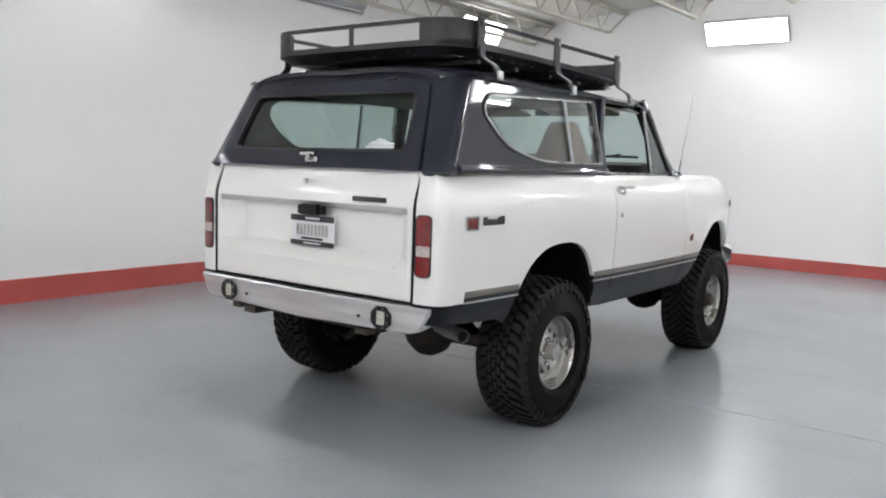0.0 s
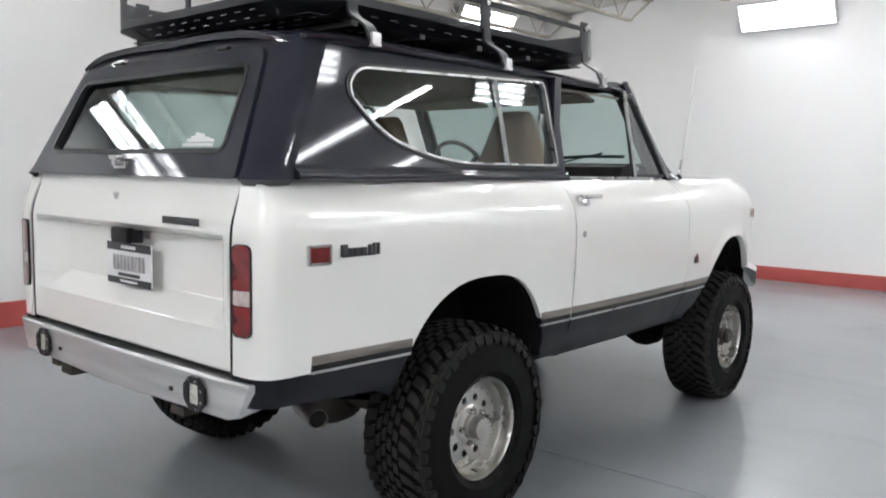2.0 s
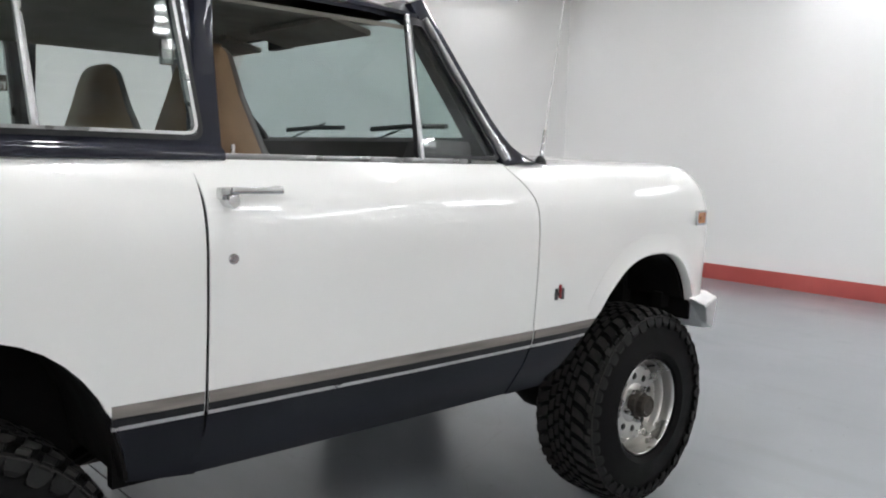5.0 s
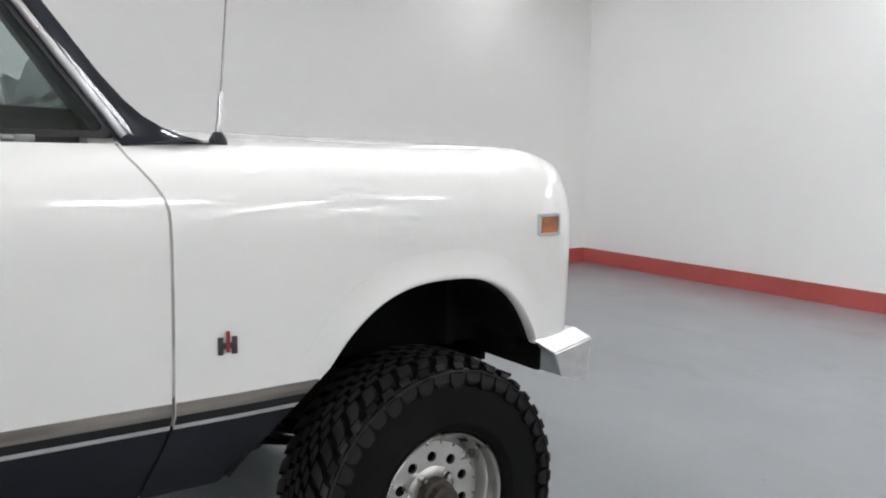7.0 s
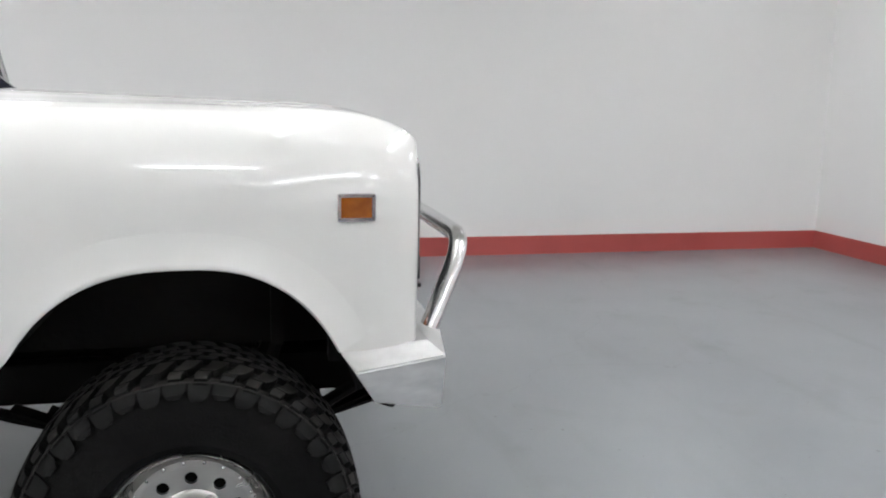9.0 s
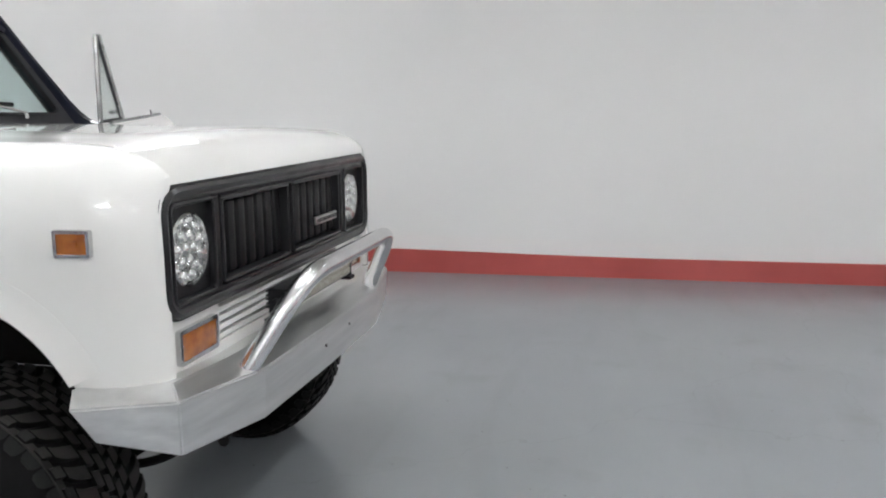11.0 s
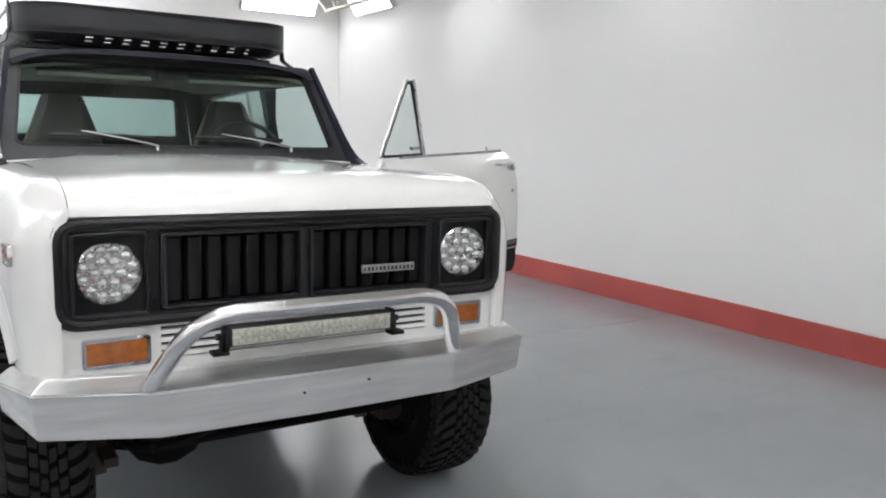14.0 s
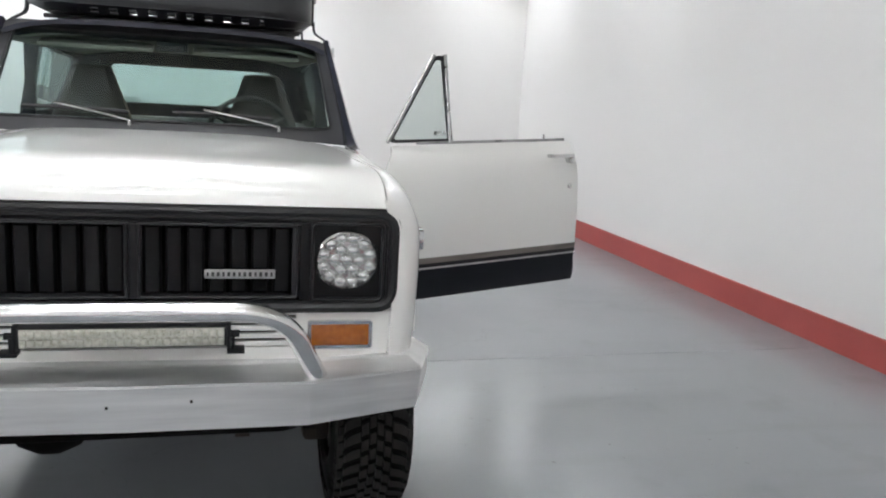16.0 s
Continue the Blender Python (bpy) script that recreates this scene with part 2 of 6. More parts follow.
def box(bm, c, s, bevel=0.0, turn=None):
    r = bmesh.ops.create_cube(bm, size=1.0)
    vs = r["verts"]
    for v in vs:
        v.co = Vector((v.co.x * s[0], v.co.y * s[1], v.co.z * s[2]))
    if bevel:
        es = list({e for v in vs for e in v.link_edges})
        g = bmesh.ops.bevel(bm, geom=es, offset=bevel, segments=2, profile=0.7, affect="EDGES")
        vs = list({v for f in g["faces"] for v in f.verts} | {v for v in vs if v.is_valid})
    for v in vs:
        p = v.co
        if turn:
            p = turn @ p
        v.co = p + Vector(c)
    return bm


def boxes(*rows):
    bm = bmesh.new()
    for row in rows:
        box(bm, *row)
    return bm


def tube(bm, pts, r, seg=12, cap=True):
    pts = [Vector(p) for p in pts]
    rings = []
    up = None
    for i, p in enumerate(pts):
        d = (pts[min(i + 1, len(pts) - 1)] - pts[max(i - 1, 0)]).normalized()
        if up is None:
            up = Vector((0, 0, 1)) if abs(d.z) < 0.9 else Vector((1, 0, 0))
        a = d.cross(up).normalized()
        up = a.cross(d).normalized()
        rr = r[i] if isinstance(r, (list, tuple)) else r
        rings.append([bm.verts.new(p + rr * (math.cos(k * 2 * math.pi / seg) * a + math.sin(k * 2 * math.pi / seg) * up)) for k in range(seg)])
    for a, b in zip(rings, rings[1:]):
        for k in range(seg):
            bm.faces.new((a[k], a[(k + 1) % seg], b[(k + 1) % seg], b[k]))
    if cap:
        bm.faces.new(rings[0][::-1])
        bm.faces.new(rings[-1])
    return bm


def bent(pts, radius, n=6):
    """A polyline with its inner corners rounded off."""
    pts = [Vector(p) for p in pts]
    out = [pts[0]]
    for a, b, c in zip(pts, pts[1:], pts[2:]):
        p, q = b + (a - b).normalized() * radius, b + (c - b).normalized() * radius
        for k in range(n + 1):
            t = k / n
            out.append((1 - t) ** 2 * p + 2 * t * (1 - t) * b + t * t * q)
    return out + [pts[-1]]


def loft(bm, loops, cap=True):
    rows = [[bm.verts.new(p) for p in loop] for loop in loops]
    n = len(rows[0])
    for a, b in zip(rows, rows[1:]):
        for k in range(n):
            bm.faces.new((a[k], a[(k + 1) % n], b[(k + 1) % n], b[k]))
    if cap:
        bm.faces.new(rows[0][::-1])
        bm.faces.new(rows[-1])
    bmesh.ops.recalc_face_normals(bm, faces=bm.faces)
    return bm


def lathe_x(bm, profile, n=48, c=(0, 0, 0)):
    """Turns (radius, x) pairs round the x axis."""
    rows = [[bm.verts.new((c[0] + x, c[1] + r * math.cos(k * 2 * math.pi / n), c[2] + r * math.sin(k * 2 * math.pi / n))) for k in range(n)] for r, x in profile]
    for a, b in zip(rows, rows[1:]):
        for k in range(n):
            bm.faces.new((a[k], b[k], b[(k + 1) % n], a[(k + 1) % n]))
    return bm


def shell(bm, P, nu, nv, t, out, mat=None):
    """A curved sheet of thickness t: P(u, v) gives the outer skin, out a direction that points outwards."""
    out = Vector(out)
    g = [[Vector(P(i / nu, j / nv)) for j in range(nv + 1)] for i in range(nu + 1)]
    front = [[bm.verts.new(p) for p in row] for row in g]
    back = []
    mi, mj = nu // 2, nv // 2
    du = g[min(mi + 1, nu)][mj] - g[max(mi - 1, 0)][mj]
    dv = g[mi][min(mj + 1, nv)] - g[mi][max(mj - 1, 0)]
    flip = du.cross(dv).dot(out) < 0
    for i in range(nu + 1):
        row = []
        for j in range(nv + 1):
            du = g[min(i + 1, nu)][j] - g[max(i - 1, 0)][j]
            dv = g[i][min(j + 1, nv)] - g[i][max(j - 1, 0)]
            n = du.cross(dv)
            n = (-n if flip else n).normalized() if n.length > 1e-9 else out.copy()
            row.append(bm.verts.new(g[i][j] - t * n))
        back.append(row)

    def quad(p, m=0):
        q = []
        for v in p[::-1] if flip else p:
            if v not in q:
                q.append(v)
        try:
            f = bm.faces.new(q)
            f.material_index = m
        except ValueError:
            pass

    for i in range(nu):
        for j in range(nv):
            m = mat(i, j) if mat else 0
            quad((front[i][j], front[i + 1][j], front[i + 1][j + 1], front[i][j + 1]), m)
            quad((back[i][j + 1], back[i + 1][j + 1], back[i + 1][j], back[i][j]), m)
    for i in range(nu):
        m0, m1 = (mat(i, 0), mat(i, nv - 1)) if mat else (0, 0)
        quad((front[i + 1][0], front[i][0], back[i][0], back[i + 1][0]), m0)
        quad((front[i][nv], front[i + 1][nv], back[i + 1][nv], back[i][nv]), m1)
    for j in range(nv):
        m0 = mat(0, j) if mat else 0
        quad((front[0][j], front[0][j + 1], back[0][j + 1], back[0][j]), m0)
        quad((front[nu][j + 1], front[nu][j], back[nu][j], back[nu][j + 1]), m0)
    return bm


def cast(poly, c, a):
    """Where the ray from c at angle a leaves the convex outline poly."""
    d = (math.cos(a), math.sin(a))
    best = None
    for (x0, y0), (x1, y1) in zip(poly, poly[1:] + poly[:1]):
        ex, ey = x1 - x0, y1 - y0
        den = d[0] * ey - d[1] * ex
        if abs(den) < 1e-12:
            continue
        s = ((x0 - c[0]) * ey - (y0 - c[1]) * ex) / den
        u = ((x0 - c[0]) * d[1] - (y0 - c[1]) * d[0]) / den
        if s > 0 and -1e-6 <= u <= 1 + 1e-6 and (best is None or s > best):
            best = s
    return c[0] + best * d[0], c[1] + best * d[1]


def corner_angles(poly, c):
    return [math.atan2(y - c[1], x - c[0]) for x, y in poly]


def rounded(poly, r, n=5):
    """The outline poly with rounded corners; r one radius or one for each corner."""
    out = []
    k = len(poly)
    for i in range(k):
        a, b, c = (Vector((*poly[j % k], 0)) for j in (i - 1, i, i + 1))
        rr = r[i] if isinstance(r, (list, tuple)) else r
        p, q = b + (a - b).normalized() * rr, b + (c - b).normalized() * rr
        for m in range(n + 1):
            t = m / n
            v = (1 - t) ** 2 * p + 2 * t * (1 - t) * b + t * t * q
            out.append((v.x, v.y))
    return out


def ring(bm, outer, inner, place, depth, n=72):
    """A flat frame between two outlines; place(a, b, d) sets it in space, d metres behind its face."""
    c = (sum(p[0] for p in inner) / len(inner), sum(p[1] for p in inner) / len(inner))
    angles = sorted({round(a, 5) for a in [k * 2 * math.pi / n - math.pi for k in range(n)] + corner_angles(outer, c) + corner_angles(inner, c)})
    loops = []
    for poly, d in ((outer, 0), (inner, 0), (inner, depth), (outer, depth)):
        loops.append([bm.verts.new(place(*cast(poly, c, a), d)) for a in angles])
    m = len(angles)
    for a, b in ((0, 1), (1, 2), (2, 3), (3, 0)):
        for k in range(m):
            bm.faces.new((loops[a][k], loops[a][(k + 1) % m], loops[b][(k + 1) % m], loops[b][k]))
    bmesh.ops.recalc_face_normals(bm, faces=bm.faces)
    return bm


def slab(bm, poly, place, depth):
    """A flat plate with the outline poly."""
    a = [bm.verts.new(place(x, y, 0)) for x, y in poly]
    b = [bm.verts.new(place(x, y, depth)) for x, y in poly]
    bm.faces.new(a)
    bm.faces.new(b[::-1])
    k = len(a)
    for i in range(k):
        bm.faces.new((a[i], b[i], b[(i + 1) % k], a[(i + 1) % k]))
    bmesh.ops.recalc_face_normals(bm, faces=bm.faces)
    return bm


def hollow(outline, place, width, depth, n=72):
    """A thin trim strip of the given width along an outline."""
    cx = sum(p[0] for p in outline) / len(outline)
    cy = sum(p[1] for p in outline) / len(outline)
    inner = []
    k = len(outline)
    for i in range(k):
        a, b, c = outline[i - 1], outline[i], outline[(i + 1) % k]
        t = Vector((c[0] - a[0], c[1] - a[1]))
        nrm = Vector((-t.y, t.x)).normalized() if t.length > 1e-9 else Vector((0, 0))
        if nrm.dot(Vector((cx - b[0], cy - b[1]))) < 0:
            nrm = -nrm
        inner.append((b[0] + nrm.x * width, b[1] + nrm.y * width))
    bm = bmesh.new()
    loops = []
    for poly, d in ((outline, 0), (inner, 0), (inner, depth), (outline, depth)):
        loops.append([bm.verts.new(place(x, y, d)) for x, y in poly])
    for a, b in ((0, 1), (1, 2), (2, 3), (3, 0)):
        for i in range(k):
            bm.faces.new((loops[a][i], loops[a][(i + 1) % k], loops[b][(i + 1) % k], loops[b][i]))
    bmesh.ops.recalc_face_normals(bm, faces=bm.faces)
    return bm


def smooth(a, b, x):
    t = min(1.0, max(0.0, (x - a) / (b - a)))
    return t * t * (3 - 2 * t)


# ---- the room ----
XW, XE, YS, YN = -4.40, 9.9, -6.28, 8.05
BAND = 0.170


def deck_z(x):
    return 3.60 + 0.075 * (x - XW)


def solid(name, c, s, m, kind="structure", bevel=0.0, label="", category=""):
    ob = finish(boxes((c, s, bevel)), name, m)
    return tagged(ob, label, category, "", kind)


CX, CY = (XW + XE) / 2, (YS + YN) / 2
WX, WY = XE - XW, YN - YS
solid("wall_west", (XW - 0.1, CY, 2.35), (0.2, WY + 0.4, 4.7), M_WALL, label="tall plain white painted wall of the workshop", category="wall")
solid("wall_east", (XE + 0.1, CY, 2.35), (0.2, WY + 0.4, 4.7), M_WALL, label="tall plain white painted wall of the workshop", category="wall")
solid("wall_north", (CX, YN + 0.1, 2.35), (WX, 0.2, 4.7), M_WALL, label="tall plain white painted end wall of the workshop", category="wall")
solid("wall_south", (CX, YS - 0.1, 2.35), (WX, 0.2, 4.7), M_WALL, label="tall plain white painted end wall of the workshop", category="wall")
BT = 0.018
for nm, c, s in (("baseboard_east", (XE - BT / 2, CY, BAND / 2), (BT, WY, BAND)),
                 ("baseboard_north", (CX, YN - BT / 2, BAND / 2), (WX - 2 * BT, BT, BAND)), ("baseboard_south", (CX, YS + BT / 2, BAND / 2), (WX - 2 * BT, BT, BAND))):
    solid(nm, c, s, M_REDWALL, bevel=0.004, label="dull red painted band along the foot of the wall", category="baseboard")


def band_top(y):
    """The painted band on the west wall grows a little taller towards the south."""
    return BAND + 0.046 * smooth(4.6, 0.8, y)


bm = bmesh.new()
loft(bm, [[(XW, y, 0), (XW + BT, y, 0), (XW + BT, y, band_top(y) - 0.004), (XW + BT - 0.004, y, band_top(y)), (XW, y, band_top(y))] for y in [YS + WY * k / 40 for k in range(41)]])
tagged(finish(bm, "baseboard_west", M_REDWALL), "dull red painted band along the foot of the wall", "baseboard", "", "structure")
floor = solid("floor", (CX, CY, -0.06), (WX + 0.4, WY + 0.4, 0.1), M_JOINT, label="glossy grey epoxy-painted concrete floor", category="floor")
# two slabs with a sawn joint across the room
JY, JS = 0.870, 0.036


def slab_piece(y0, y1, s0, s1):
    bm = bmesh.new()
    pts = [(XW, y0 + s0 * XW), (XE, y0 + s0 * XE), (XE, y1 + s1 * XE), (XW, y1 + s1 * XW)]
    return slab(bm, pts, lambda a, b, d: (a, b, -d), 0.009)


for bm in (slab_piece(YS, JY - 0.0040, 0, JS), slab_piece(JY + 0.0040, YN, JS, 0)):
    part("slab", bm, M_FLOOR, floor)
bm = bmesh.new()
slab(bm, [(XW - 0.2, deck_z(XW - 0.2)), (XE + 0.2, deck_z(XE + 0.2)), (XE + 0.2, deck_z(XE + 0.2) + 0.15), (XW - 0.2, deck_z(XW - 0.2) + 0.15)],
     lambda a, b, d: (a, YS - 0.2 + d, b), WY + 0.4)
tagged(finish(bm, "ceiling", M_CEIL), "pale tan ribbed ceiling deck above the joists", "ceiling", "", "structure")


def joist(x):
    bm = bmesh.new()
    zt = deck_z(x) - 0.05
    zb = zt - 0.34
    for dx in (-0.022, 0.022):
        box(bm, (x + dx, CY, zt), (0.035, WY - 0.02, 0.035))
        box(bm, (x + dx, CY - 0.0, zb), (0.03, WY - 1.1, 0.03))
    n = 46
    step = (WY - 1.1) / n
    y0 = YS + 0.55
    for k in range(n):
        a, b = (zb, zt) if k % 2 else (zt, zb)
        tube(bm, [(x, y0 + k * step, a), (x, y0 + (k + 1) * step, b)], 0.011, 6)
    for y, s in ((YS + 0.01, 1), (YN - 0.01, -1)):
        tube(bm, [(x, y, zt), (x, y + s * 0.54, zb)], 0.016, 6)
    ob = finish(bm, "ceiling_joist", M_STEEL, clean=False)
    tagged(ob, "cream painted open-web steel joist under the ceiling", "joist", "ceiling joists", "structure")


for k in range(11):
    joist(-3.95 + 1.3 * k)


def wall_lamp(x, y, z, turn, on=True, hung=False):
    """A four-tube fluorescent fixture, tilted down off the wall. turn: the way it faces, degrees about z from +y."""
    thing = new("wall_lamp")
    thing.location, thing.rotation_euler = (x, y, z), (0, 0, radians(turn))
    tilt = Matrix.Rotation(radians(-32), 3, "X")
    bm = bmesh.new()
    box(bm, (0, 0.10, 0), (1.14, 0.03, 0.36), 0.004, tilt)
    for s in (-1, 1):
        box(bm, Vector((0, 0.10, 0)) + tilt @ Vector((s * 0.562, 0.035, 0)), (0.016, 0.07, 0.36), 0, tilt)
        box(bm, Vector((0, 0.10, 0)) + tilt @ Vector((0, 0.035, s * 0.174)), (1.13, 0.07, 0.012), 0, tilt)
    part("housing", bm, M_HOUSING, thing)
    if hung:
        for s in (-0.5, 0.5):
            bm = bmesh.new()
            tube(bm, [(s, 0.10, 0.15), (s, 0.10, deck_z(x) - z + 0.03)], 0.006, 6)
            part("hanger", bm, M_STEEL, thing)
    else:
        part("wall_bracket", boxes(((0, 0.045, 0.10), (0.10, 0.09, 0.09), 0.004)), M_HOUSING, thing)
    for k in range(4):
        p = Vector((0, 0.10, 0)) + tilt @ Vector((0, 0.045, -0.135 + 0.09 * k))
        bm = bmesh.new()
        tube(bm, [p + Vector((-0.54, 0, 0)), p + Vector((0.54, 0, 0))], 0.019, 12)
        part("tube", bm, (M_HUNGLIT if hung else M_TUBELIT) if on else M_TUBEOFF, thing)
    tagged(thing, "white four-tube fluorescent lamp, lit, high on the wall" if on else "four-tube fluorescent lamp, unlit, high on the wall", "lamp", "wall lamps")


for y, on in ((6.45, True), (3.40, False), (0.4, True), (-2.4, True), (-5.0, True)):
    wall_lamp(XW, y, 3.37, -90, on)
for x in (-0.78, 2.2):
    wall_lamp(x, YN, 3.30, 180)
for x in (-3.40, -0.65, 2.3):
    wall_lamp(x, YS, 3.40, 0)
for y in (-3.9, -0.45, 3.05, 6.6):
    wall_lamp(5.0, y, 3.95, 90, True, True)


def strip_lamp(x, y, m=M_HUNGLIT):
    thing = new("ceiling_lamp")
    thing.location = (x, y, 3.90)
    top = deck_z(x) - 3.90
    part("housing", boxes(((0, 0, 0.035), (2.44, 0.12, 0.05), 0.006)), M_HOUSING, thing)
    for s in (-1, 1):
        bm = bmesh.new()
        tube(bm, [(-1.2, s * 0.035, -0.012), (1.2, s * 0.035, -0.012)], 0.019, 12)
        part("tube", bm, m, thing)
        bm = bmesh.new()
        tube(bm, [(s * 0.9, 0, 0.05), (s * 0.9, 0, top + 0.06 * s)], 0.006, 6)
        part("hanger", bm, M_STEEL, thing)
    tagged(thing, "long white twin-tube fluorescent strip below the ceiling, out of view", "lamp", "ceiling strip lamps")


for y in (-4.8, -2.3, 5.2):
    for x in (6.12, 8.57):
        strip_lamp(x, y)
strip_lamp(8.57, 7.6)
# unseen strips added overhead: more light from above, darker ground under the car
for y in (3.0, 5.9):
    strip_lamp(-2.8, y, M_UNSEENSTRIP)
for y in (-0.8, 1.0, 5.4):
    strip_lamp(-0.2, y, M_UNSEENSTRIP)
strip_lamp(0.6, -5.2, M_UNSEENSTRIP)
# one more unseen strip, added to brighten the hood
strip_lamp(0.2, 3.2, M_HUNGLIT)

# ---- the off-road vehicle: body lines, in metres from its rear axle ----
car = new("off_road_vehicle")
car.location = (0, 0, -0.017)
car.rotation_euler = (radians(-0.43), 0, radians(0.65))
tagged(car, "lifted cream-white vintage off-road wagon with black hardtop and roof rack", "car")

SILL, DOOR_FOOT, SPLIT, BELT = 0.597, 0.602, 0.765, 1.356
DZ = (0.58, 0.64, 0.70, 0.80, 0.95, 1.05, 1.15, 1.20, 1.24, 1.28, 1.31, 1.335, 1.347, 1.356)
DD = (0.085, 0.050, 0.028, 0.012, 0.003, 0.0, 0.0, 0.005, 0.015, 0.033, 0.054, 0.078, 0.092, 0.106)
WY_ = (-0.85, -0.70, -0.40, 0.0, 0.6, 1.2, 1.85, 2.3, 2.6, 2.82)
WX_ = (0.868, 0.878, 0.897, 0.918, 0.939, 0.942, 0.930, 0.906, 0.880, 0.852)


def side_w(y):
    return float(np.interp(y, WY_, WX_))


def inset(z):
    return float(np.interp(z, DZ, DD))


def side_x(y, z):
    return side_w(y) - inset(z)


def arch_rear(y):
    t = abs(y - 0.02) / (0.455 if y < 0.02 else 0.378)
    return 0.60 + 0.40 * (1 - t ** 2.6) ** 0.6 if t < 1 else 0.0


def arch_front(y):
    t = abs(y - 2.42) / (0.415 if y < 2.42 else 0.40)
    dome = 0.60 + 0.428 * (1 - t ** 2.6) ** 0.6 if t < 1 else 0.0
    # behind the wheel the opening runs out in a slope
    return max(dome, 0.60 + 0.95 * (y - 1.82)) if 1.82 < y < 2.1 else dome


def easing(a, b, n):
    return [a + (b - a) * (0.5 - 0.5 * math.cos(math.pi * k / n)) for k in range(n + 1)]


def z_rows(lo):
    """Heights from the lower edge to the belt, with one row on the paint line."""
    if lo < SPLIT - 0.004:
        low = [lo + (SPLIT - lo) * k / 5 for k in range(5)]
        base = SPLIT
    else:
        low = [lo + 0.0004 * k for k in range(5)]
        base = lo + 0.002
    up = [base + (BELT - base) * k / 22 for k in range(23)]
    return low + up


def panel(ys, lower, place, top=()):
    """A body-side panel: columns at ys, from lower(y) up; place(y, z) sets a point on the skin."""
    cols = [z_rows(lower(y)) for y in ys]

    def P(u, v):
        i, j = round(u * (len(ys) - 1)), round(v * (len(cols[0]) - 1 + len(top)))
        if j < len(cols[0]):
            return place(ys[i], cols[i][j])
        return place(ys[i], BELT + 0.0001, top[j - len(cols[0])])

    def mat(i, j):
        return 1 if j < 5 and (cols[i][0] < SPLIT - 0.004 or cols[i + 1][0] < SPLIT - 0.004) else 0

    bm = bmesh.new()
    return shell(bm, P, len(ys) - 1, len(cols[0]) - 1 + len(top), 0.022, (1, 0, 0.15), mat)


# rear quarter: the side, round the corner, to the edge of the tailgate
QPATH = [(0.564, side_w(0.564), 1.0)] + [(y, side_w(y), 1.0) for y in easing(0.397, -0.434, 26)] + [(-0.52, side_w(-0.52), 1), (-0.62, side_w(-0.62), 1), (-0.72, side_w(-0.72), 1.0), (-0.80, side_w(-0.80), 1.0),
         (-0.865, 0.868, 0.98), (-0.905, 0.863, 0.95), (-0.932, 0.852, 0.88), (-0.951, 0.834, 0.78), (-0.963, 0.809, 0.62), (-0.970, 0.778, 0.46), (-0.973, 0.742, 0.32), (-0.974, 0.706, 0.22)]


def rear_lean(z):
    return 0.044 * smooth(1.16, 1.36, z) ** 1.3


def quarter():
    def low(s):
        y = QPATH[round(s)][0]
        a = arch_rear(y)
        if a:
            return max(a, SILL)
        return SILL if y > 0 else 0.655 + 0.02 * smooth(-0.5, -0.95, y)

    def place(s, z):
        y, w, k = QPATH[round(s)]
        return (w - inset(z) * k, y + rear_lean(z) * min(1.0, (1 - k) * 2.2), z)

    return panel(list(range(len(QPATH))), low, place)


qr, ql = both("quarter_panel", quarter, [M_WHITE, M_BLACK], car, "cream-white rear quarter with black lower edge")


# doors
HINGE = (0.90, 1.69)


def door_front(z):
    return 1.704 - 0.080 * smooth(1.20, 1.37, z) ** 1.4 - 0.06 * smooth(0.80, 0.60, z)


def door_rear(z):
    return 0.572 - 0.03 * smooth(0.75, 0.6, z) - 0.01 * smooth(1.25, 1.36, z)


def door_skin():
    n = 18

    def place(s, z):
        y = door_rear(z) + (door_front(z) - door_rear(z)) * s / n
        return (side_x(y, z), y, z)

    return panel(list(range(n + 1)), lambda s: DOOR_FOOT, place)


def window_x(z):
    return 0.815 - 0.075 * (z - 1.36) / 0.44


def on_side(a, b, d):
    """Places a point of the glass plane: a along the car, b up, d inwards."""
    return (window_x(b) - d, a, b)


VENT = [(1.282, 1.368), (1.632, 1.368), (1.338, 1.785), (1.282, 1.785)]


def strip_on(y0, y1, z0, z1, proud, n=20, front=None, rear=None):
    """A trim strip that follows the body side."""
    def P(u, v):
        z = z0 + (z1 - z0) * v
        a = rear(z) if rear else y0
        b = front(z) if front else y1
        y = a + (b - a) * u
        return (side_x(y, z) + proud, y, z)
    return shell(bmesh.new(), P, n, 2, 0.006, (1, 0, 0))


def trims(y0, y1, parent, front=None, rear=None, flip=False, origin=None):
    made = []
    for nm, z0, z1, m, lab in (("trim_strip", 0.790, 0.818, M_TRIM, "faded grey-brown trim strip"), ("black_line", 0.7705, 0.7895, M_GRILLE, ""), ("chrome_line", 0.7610, 0.7700, M_DULL, "thin bright moulding")):
        bm = strip_on(y0, y1, z0, z1, 0.004, 20, front, rear)
        if origin:
            for v in bm.verts:
                v.co -= Vector(origin)
        made.append(part(nm, mirrored(bm) if flip else bm, m, parent, lab))
    return made


def shifted(bm, origin):
    for v in bm.verts:
        v.co -= Vector(origin)
    return bm


